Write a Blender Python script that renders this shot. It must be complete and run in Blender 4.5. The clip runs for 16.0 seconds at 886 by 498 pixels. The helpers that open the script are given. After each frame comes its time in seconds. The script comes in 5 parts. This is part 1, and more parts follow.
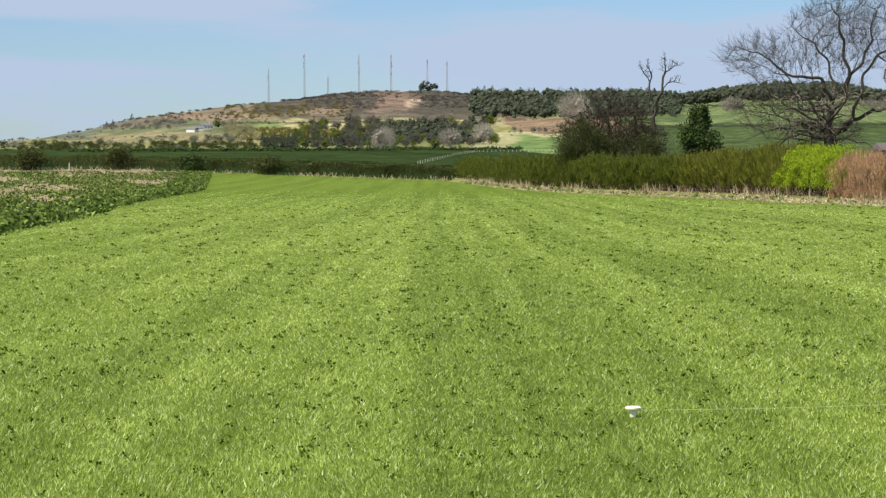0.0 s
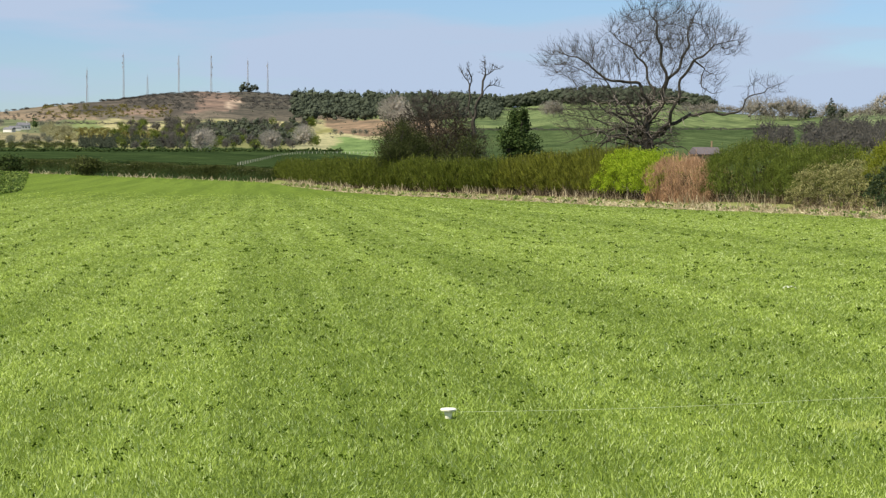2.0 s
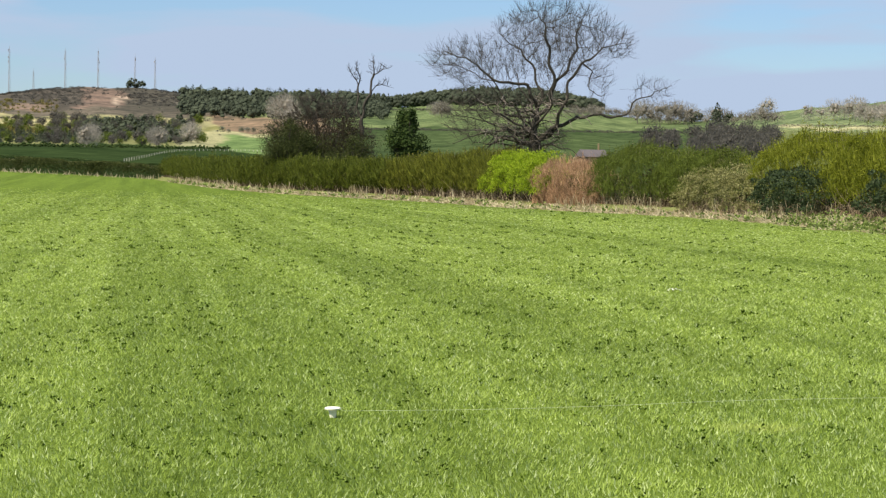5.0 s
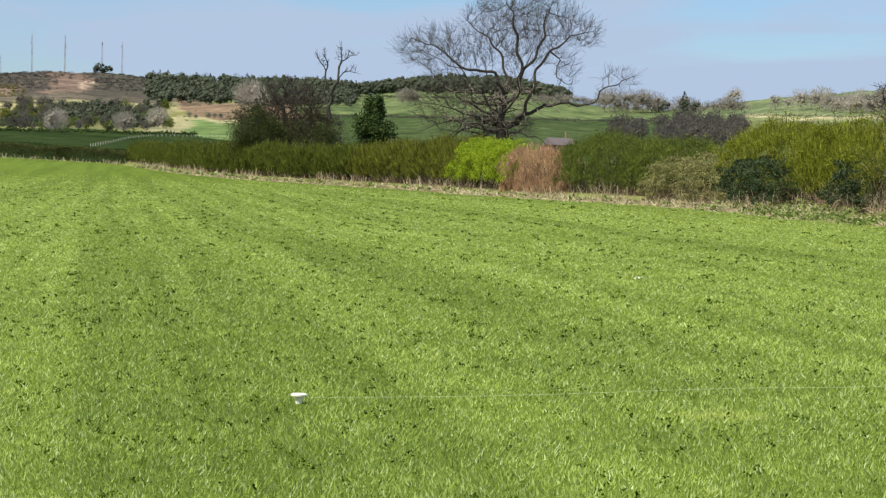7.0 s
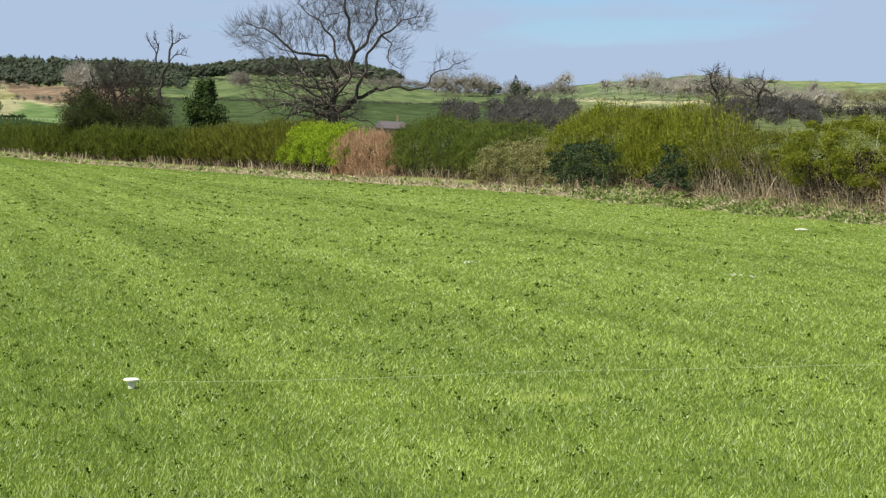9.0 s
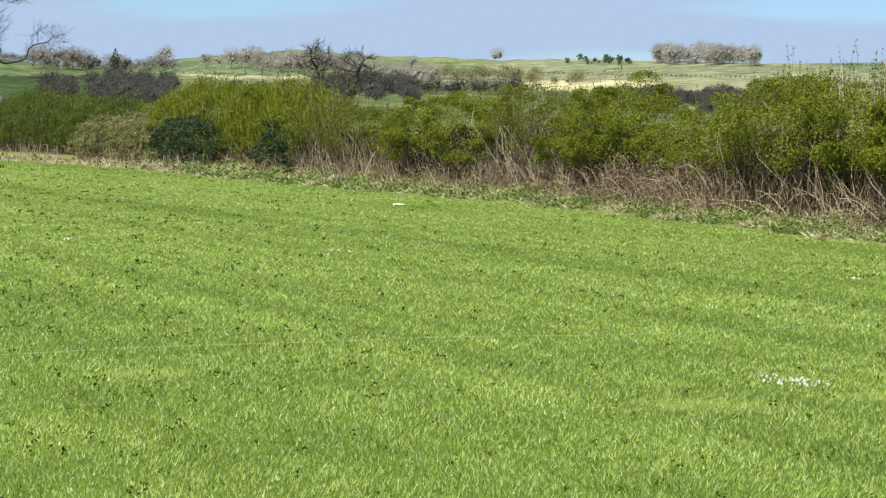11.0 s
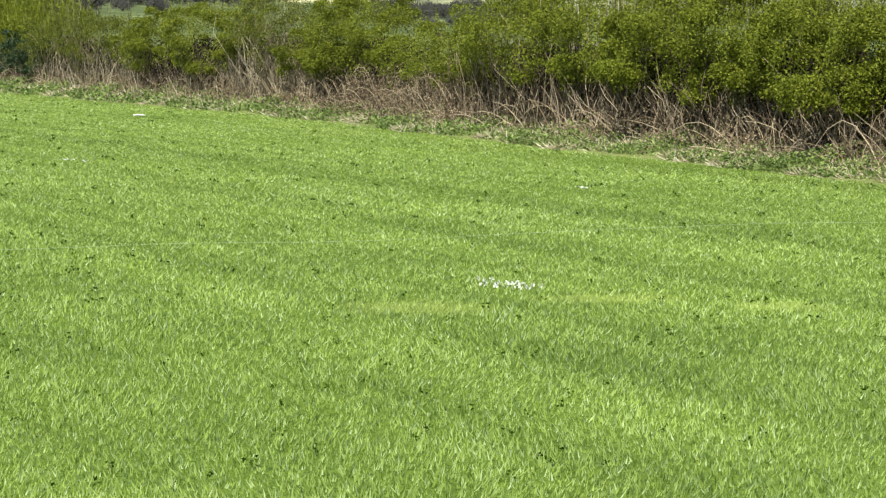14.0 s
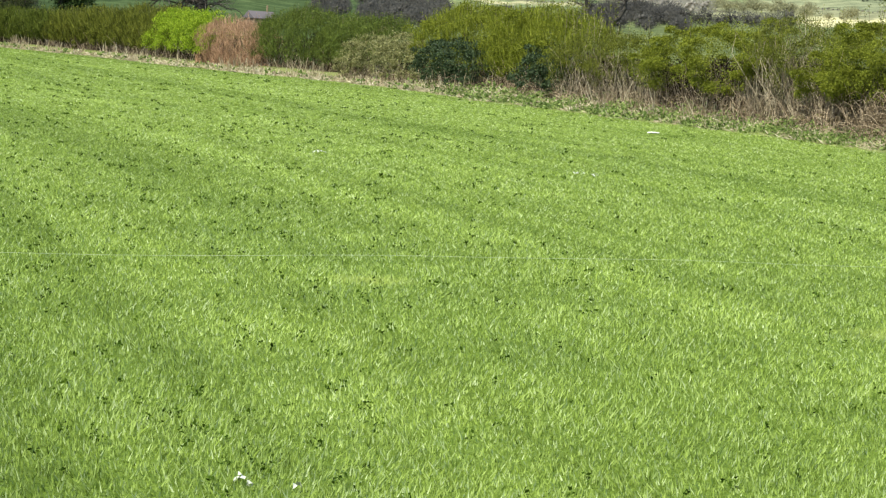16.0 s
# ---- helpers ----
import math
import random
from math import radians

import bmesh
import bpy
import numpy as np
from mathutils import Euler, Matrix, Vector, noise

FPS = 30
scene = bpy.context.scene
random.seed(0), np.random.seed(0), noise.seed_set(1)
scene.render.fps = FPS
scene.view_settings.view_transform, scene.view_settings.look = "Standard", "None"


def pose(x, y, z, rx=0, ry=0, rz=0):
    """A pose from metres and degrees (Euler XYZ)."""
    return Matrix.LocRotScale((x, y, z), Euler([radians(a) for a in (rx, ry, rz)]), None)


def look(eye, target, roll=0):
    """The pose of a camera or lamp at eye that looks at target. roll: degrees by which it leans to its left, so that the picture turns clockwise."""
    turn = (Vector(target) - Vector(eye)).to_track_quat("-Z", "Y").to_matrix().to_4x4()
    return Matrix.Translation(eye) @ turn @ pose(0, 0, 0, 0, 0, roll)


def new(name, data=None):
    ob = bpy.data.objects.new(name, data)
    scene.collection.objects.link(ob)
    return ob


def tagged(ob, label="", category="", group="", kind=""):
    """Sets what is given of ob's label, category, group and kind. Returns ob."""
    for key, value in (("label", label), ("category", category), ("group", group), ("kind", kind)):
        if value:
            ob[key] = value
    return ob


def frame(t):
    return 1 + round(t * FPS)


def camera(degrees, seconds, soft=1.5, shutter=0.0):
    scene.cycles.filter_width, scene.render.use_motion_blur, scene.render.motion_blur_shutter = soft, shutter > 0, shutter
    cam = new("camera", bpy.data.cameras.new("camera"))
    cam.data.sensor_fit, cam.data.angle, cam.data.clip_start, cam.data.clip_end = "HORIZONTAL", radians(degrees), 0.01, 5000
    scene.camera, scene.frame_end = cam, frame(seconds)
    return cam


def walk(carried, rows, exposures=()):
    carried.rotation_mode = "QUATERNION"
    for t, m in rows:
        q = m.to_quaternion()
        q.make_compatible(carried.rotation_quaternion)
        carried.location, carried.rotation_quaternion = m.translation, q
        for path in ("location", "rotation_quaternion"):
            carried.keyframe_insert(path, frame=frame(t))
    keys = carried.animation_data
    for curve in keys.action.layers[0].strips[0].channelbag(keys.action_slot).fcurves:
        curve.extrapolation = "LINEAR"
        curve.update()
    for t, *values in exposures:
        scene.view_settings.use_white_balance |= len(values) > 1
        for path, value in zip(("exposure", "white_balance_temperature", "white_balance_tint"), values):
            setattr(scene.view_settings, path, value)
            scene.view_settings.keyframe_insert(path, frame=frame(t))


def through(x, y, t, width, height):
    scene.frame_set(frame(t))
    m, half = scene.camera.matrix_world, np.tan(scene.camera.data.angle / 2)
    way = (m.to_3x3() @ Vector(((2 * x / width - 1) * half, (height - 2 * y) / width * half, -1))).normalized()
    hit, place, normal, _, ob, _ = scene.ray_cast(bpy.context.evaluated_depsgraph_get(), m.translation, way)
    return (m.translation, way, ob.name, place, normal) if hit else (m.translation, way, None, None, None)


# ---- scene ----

# ------------------------------------------------------------------ camera
cam = camera(21.3, 16.0, soft=1.3)

# seconds, x, y, z, heading (clockwise from +y), tilt, lean
PATH = [
    (0.0, 0.000, 0.000, 1.600, -0.000, -1.691, -0.306),
    (0.5, 0.018, -0.043, 1.609, 0.821, -1.636, -0.368),
    (1.0, 0.025, -0.035, 1.606, 1.963, -1.622, -0.330),
    (1.5, 0.027, -0.004, 1.606, 3.230, -1.647, -0.160),
    (2.0, 0.027, -0.026, 1.601, 4.369, -1.651, -0.003),
    (2.5, 0.029, -0.020, 1.598, 5.258, -1.613, 0.299),
    (3.0, 0.030, -0.004, 1.597, 5.855, -1.568, 0.506),
    (3.5, 0.018, -0.044, 1.600, 6.216, -1.520, 0.643),
    (4.0, 0.012, -0.045, 1.597, 6.469, -1.521, 0.728),
    (4.5, 0.015, -0.015, 1.597, 6.774, -1.577, 0.688),
    (5.0, 0.033, 0.020, 1.593, 7.127, -1.639, 0.724),
    (7.5, 0.028, 0.011, 1.593, 8.410, -2.007, 1.226),
    (8.0, 0.033, 0.004, 1.591, 9.235, -2.075, 1.280),
    (8.2, 0.031, -0.034, 1.592, 9.704, -2.105, 1.264),
    (10.3, -0.061, -0.545, 1.671, 17.521, -2.556, 1.104),
    (10.5, -0.058, -0.562, 1.663, 18.589, -2.595, 1.129),
    (11.0, -0.083, -0.632, 1.657, 21.715, -2.675, 1.260),
    (11.5, -0.047, -0.646, 1.653, 25.312, -2.837, 1.271),
    (12.0, 0.032, -0.725, 1.650, 28.700, -3.004, 1.221),
    (12.5, 0.102, -0.893, 1.645, 30.788, -3.214, 1.099),
    (13.0, 0.101, -0.936, 1.647, 31.151, -3.515, 1.024),
    (13.5, -0.028, -1.020, 1.654, 29.927, -4.006, 1.146),
    (14.0, 0.001, -0.943, 1.628, 27.858, -4.641, 1.588),
    (14.5, 0.092, -1.009, 1.608, 25.251, -5.115, 2.219),
    (15.0, 0.217, -0.987, 1.582, 22.261, -5.306, 2.895),
    (15.5, 0.241, -0.920, 1.580, 19.038, -5.071, 3.319),
    (16.0, 0.146, -0.820, 1.589, 15.416, -4.673, 3.396),
]
walk(cam, [(t, pose(x, y, z, 0, 0, -head) @ pose(0, 0, 0, 90 + tilt) @ pose(0, 0, 0, 0, 0, lean))
           for t, x, y, z, head, tilt, lean in PATH],
     [(0.0, 0.60, 6680, 9), (5.2, 0.60, 6660, 9), (7.5, 0.53, 6520, 8.5), (9.5, 0.50, 6400, 7.5), (10.5, 0.56, 6300, 7), (12.5, 0.68, 6130, 6), (14.0, 0.73, 6080, 5), (16.0, 0.81, 6120, 5.5)])

# ------------------------------------------------------------------ sky and sun
SUN_AZ, SUN_EL = -128.0, 50.0
world = bpy.data.worlds.new("sky")
scene.world = world
world.use_nodes = True
wn, wl = world.node_tree.nodes, world.node_tree.links
wn.clear()
w_out, w_bg = wn.new("ShaderNodeOutputWorld"), wn.new("ShaderNodeBackground")
w_sky = wn.new("ShaderNodeTexSky")
w_sky.sky_type, w_sky.sun_disc = "NISHITA", False
w_sky.sun_elevation, w_sky.sun_rotation = radians(SUN_EL), radians(SUN_AZ)
w_sky.air_density, w_sky.dust_density, w_sky.ozone_density = 1.0, 0.3, 2.5
w_co, w_map = wn.new("ShaderNodeTexCoord"), wn.new("ShaderNodeMapping")
w_map.inputs["Scale"].default_value = (3.0, 3.0, 21.0)
w_map.inputs["Location"].default_value = (1.7, 0.35, 0.0)
w_no, w_ramp, w_mix = wn.new("ShaderNodeTexNoise"), wn.new("ShaderNodeValToRGB"), wn.new("ShaderNodeMix")
w_no.inputs["Scale"].default_value, w_no.inputs["Detail"].default_value = 2.3, 6.0
w_no.inputs["Roughness"].default_value = 0.46
w_ramp.color_ramp.elements[0].position, w_ramp.color_ramp.elements[1].position = 0.37, 0.50
w_mix.data_type = "RGBA"
w_mix.inputs["B"].default_value = (4.95, 6.15, 8.25, 1)
w_gain = wn.new("ShaderNodeMix")
w_gain.data_type, w_gain.blend_type = "RGBA", "MULTIPLY"
w_gain.inputs["Factor"].default_value = 1.0
w_gain.inputs["B"].default_value = (0.80, 0.97, 1.30, 1)
wl.new(w_co.outputs["Generated"], w_map.inputs["Vector"])
wl.new(w_map.outputs["Vector"], w_no.inputs["Vector"])
wl.new(w_no.outputs["Fac"], w_ramp.inputs["Fac"])
wl.new(w_ramp.outputs["Color"], w_mix.inputs["Factor"])
wl.new(w_sky.outputs["Color"], w_gain.inputs["A"])
wl.new(w_gain.outputs["Result"], w_mix.inputs["A"])
wl.new(w_mix.outputs["Result"], w_bg.inputs["Color"])
w_bg.inputs["Strength"].default_value = 0.063
wl.new(w_bg.outputs["Background"], w_out.inputs["Surface"])

sun = new("sun", bpy.data.lights.new("sun", "SUN"))
sun.data.energy, sun.data.angle, sun.data.color = 5.0, radians(0.53), (1.0, 0.95, 0.84)
sd = Vector((math.sin(radians(SUN_AZ)) * math.cos(radians(SUN_EL)), math.cos(radians(SUN_AZ)) * math.cos(radians(SUN_EL)), math.sin(radians(SUN_EL))))
sun.matrix_world = look(sd * 50, (0, 0, 0))


# ------------------------------------------------------------------ materials
class Mat:
    """A small builder for node materials."""

    def __init__(self, name, rough=0.8, spec=0.3):
        self.m = bpy.data.materials.new(name)
        self.m.use_nodes = True
        self.n, self.l = self.m.node_tree.nodes, self.m.node_tree.links
        self.b = self.n["Principled BSDF"]
        self.b.inputs["Roughness"].default_value = rough
        self.b.inputs["Specular IOR Level"].default_value = spec
        self.pos = self.n.new("ShaderNodeNewGeometry")

    def noise(self, scale, detail=3, stretch=None, turn=0.0, rough=0.55):
        no = self.n.new("ShaderNodeTexNoise")
        no.inputs["Scale"].default_value, no.inputs["Detail"].default_value = scale, detail
        no.inputs["Roughness"].default_value = rough
        mp = self.n.new("ShaderNodeMapping")
        mp.vector_type = "POINT"
        mp.inputs["Rotation"].default_value = (0, 0, radians(turn))
        if stretch:
            mp.inputs["Scale"].default_value = stretch
        self.l.new(self.pos.outputs["Position"], mp.inputs["Vector"])
        self.l.new(mp.outputs["Vector"], no.inputs["Vector"])
        return no.outputs["Fac"]

    def ramp(self, fac, *stops):
        r = self.n.new("ShaderNodeValToRGB")
        e = r.color_ramp.elements
        while len(e) < len(stops):
            e.new(0.5)
        for el, (p, c) in zip(e, stops):
            el.position, el.color = p, (*c, 1) if len(c) == 3 else c
        self.l.new(fac, r.inputs["Fac"])
        return r.outputs["Color"]

    def mix(self, fac, a, b, mode="MIX"):
        x = self.n.new("ShaderNodeMix")
        x.data_type, x.blend_type = "RGBA", mode
        for key, v in (("Factor", fac), ("A", a), ("B", b)):
            if isinstance(v, (int, float)):
                x.inputs[key].default_value = v
            elif isinstance(v, tuple):
                x.inputs[key].default_value = (*v, 1)
            else:
                self.l.new(v, x.inputs[key])
        return x.outputs["Result"]

    def island(self):
        return self.pos.outputs["Random Per Island"]

    def color(self, c):
        if isinstance(c, tuple):
            self.b.inputs["Base Color"].default_value = (*c, 1)
        else:
            self.l.new(c, self.b.inputs["Base Color"])
        return self

    def bump(self, fac, strength=0.4, dist=0.02):
        bp = self.n.new("ShaderNodeBump")
        bp.inputs["Strength"].default_value, bp.inputs["Distance"].default_value = strength, dist
        self.l.new(fac, bp.inputs["Height"])
        self.l.new(bp.outputs["Normal"], self.b.inputs["Normal"])
        return self

    def leafy(self, amount):
        """Light that comes through thin leaves."""
        tr, mx = self.n.new("ShaderNodeBsdfTranslucent"), self.n.new("ShaderNodeMixShader")
        src = self.b.inputs["Base Color"]
        if src.is_linked:
            self.l.new(src.links[0].from_socket, tr.inputs["Color"])
        else:
            tr.inputs["Color"].default_value = src.default_value
        mx.inputs["Fac"].default_value = amount
        self.l.new(self.b.outputs["BSDF"], mx.inputs[1])
        self.l.new(tr.outputs["BSDF"], mx.inputs[2])
        self.l.new(mx.outputs["Shader"], self.n["Material Output"].inputs["Surface"])
        return self


def simple(name, a, b, scale=3.0, rough=0.85, bump=0.0, spec=0.3):
    m = Mat(name, rough, spec)
    f = m.noise(scale, 5)
    m.color(m.ramp(f, (0.3, a), (0.7, b)))
    if bump:
        m.bump(m.noise(scale * 4, 4), bump)
    return m.m


def leaf_mat(name, dark, mid, light, through=0.24, rough=0.55, patch=1.2, spec=0.07):
    m = Mat(name, rough, spec)
    c = m.ramp(m.island(), (0.0, dark), (0.5, mid), (1.0, light))
    f = m.ramp(m.noise(patch, 2), (0.3, (0.72, 0.72, 0.72)), (0.7, (1.15, 1.15, 1.15)))
    m.color(m.mix(1.0, c, f, "MULTIPLY"))
    return m.leafy(through).m


STRIPE = -5.4  # heading of the mown stripes
YELLOWED = [(7.0, 12.6, 0.7, 0.5), (8.6, 12.9, 0.8, 0.35), (4.0, 15.0, 0.4, 0.4), (9.6, 12.2, 0.5, 0.35)]  # pale worn spots in the sward


def grass_colour(m, base):
    """Mown stripes, lusher and yellower patches, over the base colour."""
    st = m.noise(0.42, 2, (1.35, 0.02, 0.02), -STRIPE)
    c = m.mix(1.0, base, m.ramp(st, (0.41, (0.84, 0.86, 0.85)), (0.57, (1.07, 1.06, 1.10))), "MULTIPLY")
    pa = m.noise(0.35, 4)
    c = m.mix(1.0, c, m.ramp(pa, (0.32, (0.94, 0.95, 0.95)), (0.66, (1.05, 1.05, 1.02))), "MULTIPLY")
    fi = m.noise(1.5, 2, (1.6, 0.03, 0.03), -STRIPE)
    c = m.mix(1.0, c, m.ramp(fi, (0.36, (0.90, 0.91, 0.89)), (0.62, (1.06, 1.06, 1.08))), "MULTIPLY")
    ye = m.noise(0.27, 3, (0.6, 1.5, 1.0), 20)
    c = m.mix(m.ramp(ye, (0.66, (0, 0, 0)), (0.78, (0.08, 0.08, 0.08))), c, (0.30, 0.29, 0.06))
    for x, y, rx, ry in YELLOWED:
        mp, gr = m.n.new("ShaderNodeMapping"), m.n.new("ShaderNodeTexGradient")
        mp.vector_type, gr.gradient_type = "TEXTURE", "SPHERICAL"
        mp.inputs["Location"].default_value, mp.inputs["Scale"].default_value = (x, y, 0), (rx, ry, 1.0)
        m.l.new(m.pos.outputs["Position"], mp.inputs["Vector"])
        m.l.new(mp.outputs["Vector"], gr.inputs["Vector"])
        c = m.mix(m.ramp(gr.outputs["Fac"], (0.05, (0, 0, 0)), (0.6, (0.3, 0.3, 0.3))), c, (0.46, 0.50, 0.13))
    return c


m_grass = Mat("mown_grass_ground", 0.9, 0.03)
g0 = m_grass.ramp(m_grass.noise(55, 4, (1, 0.55, 1)), (0.30, (0.044, 0.066, 0.008)), (0.5, (0.104, 0.150, 0.019)), (0.72, (0.17, 0.225, 0.039)))
m_grass.color(grass_colour(m_grass, g0)).bump(m_grass.noise(40, 4), 0.7, 0.03)
GROUND_GRASS = m_grass.m

m_blade = Mat("grass_blade", 0.65, 0.04)
b0 = m_blade.ramp(m_blade.island(), (0.0, (0.095, 0.138, 0.017)), (0.26, (0.282, 0.364, 0.060)), (0.85, (0.405, 0.492, 0.138)), (1.0, (0.60, 0.66, 0.34)))
m_blade.color(grass_colour(m_blade, b0)).leafy(0.42)
BLADE = m_blade.m

SWARD_DARK = leaf_mat("dark_sward_leaf", (0.020, 0.042, 0.004), (0.042, 0.075, 0.007), (0.08, 0.125, 0.012), 0.2, 0.95, 1.2, 0.0)
SOIL = simple("bare_soil", (0.15, 0.118, 0.070), (0.31, 0.25, 0.155), 0.35, 0.95, 0.5, spec=0.03)
# green darkened to carry the cloud shade lying on this pasture
PASTURE_SHADED = simple("cloud_shaded_pasture", (0.028, 0.055, 0.018), (0.045, 0.08, 0.026), 0.05, 0.9, spec=0.0)
BRACKEN = simple("dead_bracken", (0.17, 0.13, 0.07), (0.33, 0.22, 0.13), 0.007, 0.95)

m_far = Mat("far_land", 1.0, 0.0)
att = m_far.n.new("ShaderNodeAttribute")
att.attribute_name = "land_use"
# top stop lifted past one: aerial haze mixed into the land colour
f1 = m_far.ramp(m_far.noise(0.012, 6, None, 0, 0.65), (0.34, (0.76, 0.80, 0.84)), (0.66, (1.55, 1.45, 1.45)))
f2 = m_far.ramp(m_far.noise(0.09, 5, None, 0, 0.7), (0.36, (0.52, 0.56, 0.56)), (0.64, (1.42, 1.36, 1.32)))
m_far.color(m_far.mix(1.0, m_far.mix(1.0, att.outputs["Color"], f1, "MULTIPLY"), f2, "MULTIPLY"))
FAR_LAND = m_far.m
VERGE_EARTH = simple("verge_earth", (0.10, 0.13, 0.03), (0.22, 0.22, 0.085), 0.9, 0.95, 0.4, spec=0.03)

HAW = leaf_mat("hawthorn_leaf", (0.080, 0.094, 0.009), (0.154, 0.174, 0.015), (0.265, 0.282, 0.036), 0.3)
HAW_DULL = leaf_mat("budding_hedge_leaf", (0.040, 0.050, 0.009), (0.115, 0.125, 0.018), (0.20, 0.205, 0.03))
LIME = leaf_mat("lime_green_leaf", (0.10, 0.165, 0.01), (0.26, 0.36, 0.018), (0.42, 0.50, 0.045), 0.4)
CLIPPED = leaf_mat("clipped_hedge_leaf", (0.034, 0.048, 0.008), (0.080, 0.100, 0.014), (0.140, 0.158, 0.024))
THORN_LEAF = leaf_mat("thorn_leaf", (0.024, 0.032, 0.011), (0.044, 0.055, 0.018), (0.078, 0.088, 0.030), 0.15, 0.8, 1.2, 0.03)
END_LEAF = leaf_mat("boundary_hedge_leaf", (0.034, 0.044, 0.013), (0.064, 0.078, 0.022), (0.11, 0.122, 0.036))
IVY = leaf_mat("ivy_leaf", (0.012, 0.024, 0.008), (0.028, 0.046, 0.015), (0.08, 0.108, 0.04), 0.12, 0.6, 1.2, 0.2)
OLIVE = leaf_mat("olive_willow_leaf", (0.045, 0.066, 0.012), (0.095, 0.125, 0.022), (0.165, 0.195, 0.036))
BRAMBLE = leaf_mat("bramble_leaf", (0.10, 0.10, 0.032), (0.21, 0.205, 0.072), (0.37, 0.345, 0.16))
RUST = leaf_mat("rust_twig", (0.19, 0.105, 0.055), (0.38, 0.228, 0.13), (0.56, 0.365, 0.225), 0.15)
STRAW = leaf_mat("dry_straw", (0.26, 0.205, 0.12), (0.48, 0.40, 0.255), (0.68, 0.60, 0.42), 0.2)
WEED = leaf_mat("verge_weed", (0.055, 0.090, 0.018), (0.155, 0.215, 0.05), (0.32, 0.38, 0.12), 0.3)
CROP = leaf_mat("beet_leaf", (0.020, 0.045, 0.006), (0.070, 0.120, 0.016), (0.24, 0.31, 0.07), 0.25, 0.6, 1.2, 0.15)
TWIG = leaf_mat("hedge_twig", (0.030, 0.022, 0.014), (0.13, 0.096, 0.062), (0.52, 0.41, 0.28), 0.0, 0.85)
# near-black brown, with the hedge's inner shade put into the colour
TWIG_DARK = leaf_mat("shade_dark_twig", (0.016, 0.013, 0.008), (0.034, 0.026, 0.016), (0.085, 0.064, 0.038), 0.0, 0.9, 1.2, 0.02)
BARK = simple("ash_bark", (0.028, 0.024, 0.019), (0.070, 0.060, 0.046), 6.0, 0.95, 0.6)
BARK_GREY = simple("grey_dead_bark", (0.16, 0.13, 0.11), (0.28, 0.24, 0.20), 5.0, 0.95, 0.6)
HOLLY = leaf_mat("dark_evergreen_leaf", (0.018, 0.036, 0.009), (0.040, 0.066, 0.016), (0.078, 0.112, 0.03), 0.12, 0.75, 1.2, 0.1)
# needle green lightened and greyed to hold the haze on the ridge
PINE = leaf_mat("hazed_pine_needles", (0.053, 0.064, 0.043), (0.068, 0.080, 0.053), (0.086, 0.099, 0.064), 0.2, 0.95, 0.02, 0.03)
BARE_FAR = leaf_mat("far_bare_twigs", (0.23, 0.205, 0.155), (0.26, 0.232, 0.178), (0.29, 0.26, 0.20), 0.45, 0.95, 0.05, 0.03)
BARE_DARK = leaf_mat("far_dark_twigs", (0.100, 0.092, 0.078), (0.118, 0.109, 0.093), (0.138, 0.127, 0.109), 0.45, 0.95, 0.05, 0.03)
GREY_FAR = leaf_mat("far_grey_twigs", (0.16, 0.165, 0.12), (0.185, 0.19, 0.14), (0.21, 0.215, 0.16), 0.45, 0.95, 0.05, 0.03)
WILLOW_FAR = leaf_mat("far_willow_twigs", (0.27, 0.26, 0.14), (0.32, 0.305, 0.165), (0.37, 0.35, 0.19), 0.45, 0.95, 0.05, 0.03)
# light twig albedo stands in for aerial haze over the hill trees
HAZED_FAR = leaf_mat("far_hazed_twigs", (0.42, 0.385, 0.34), (0.46, 0.425, 0.375), (0.50, 0.465, 0.41), 0.45, 0.95, 0.05, 0.03)
TAN_FAR = leaf_mat("far_tan_twigs", (0.25, 0.225, 0.18), (0.28, 0.252, 0.203), (0.315, 0.285, 0.23), 0.45, 0.95, 0.05, 0.03)
# tan twigs paled further, with distance haze painted into the tone
HAZED_TAN = leaf_mat("far_hazed_tan_twigs", (0.36, 0.325, 0.265), (0.40, 0.362, 0.30), (0.44, 0.40, 0.335), 0.45, 0.95, 0.05, 0.03)
GORSE = leaf_mat("gorse", (0.09, 0.085, 0.028), (0.145, 0.13, 0.04), (0.24, 0.20, 0.05), 0.1, 0.8, 1.2, 0.05)
SCRAP = simple("torn_plastic", (0.36, 0.37, 0.27), (0.56, 0.56, 0.46), 25.0, 0.5)
WHITE = simple("white_plastic", (0.76, 0.72, 0.60), (0.86, 0.82, 0.70), 8.0, 0.4)
PALE_LINE = simple("pale_nylon_line", (0.40, 0.46, 0.28), (0.52, 0.56, 0.36), 3.0, 0.5)
YELLOW = simple("dandelion_yellow", (0.75, 0.52, 0.01), (0.85, 0.65, 0.02), 60.0, 0.7)
RENDER_WHITE = simple("white_render", (0.52, 0.50, 0.45), (0.64, 0.62, 0.56), 0.3, 0.9)
SLATE = simple("slate_roof", (0.10, 0.10, 0.11), (0.17, 0.165, 0.17), 0.4, 0.8)
TILE_RED = simple("clay_tile_roof", (0.085, 0.072, 0.074), (0.12, 0.100, 0.10), 0.4, 0.85)
STEEL = simple("galvanised_steel", (0.25, 0.25, 0.26), (0.35, 0.35, 0.36), 0.2, 0.6)
POST = simple("weathered_post", (0.42, 0.38, 0.32), (0.58, 0.54, 0.47), 2.0, 0.9)
GLASS_DARK = simple("window_glass", (0.03, 0.035, 0.04), (0.05, 0.055, 0.06), 1.0, 0.15)


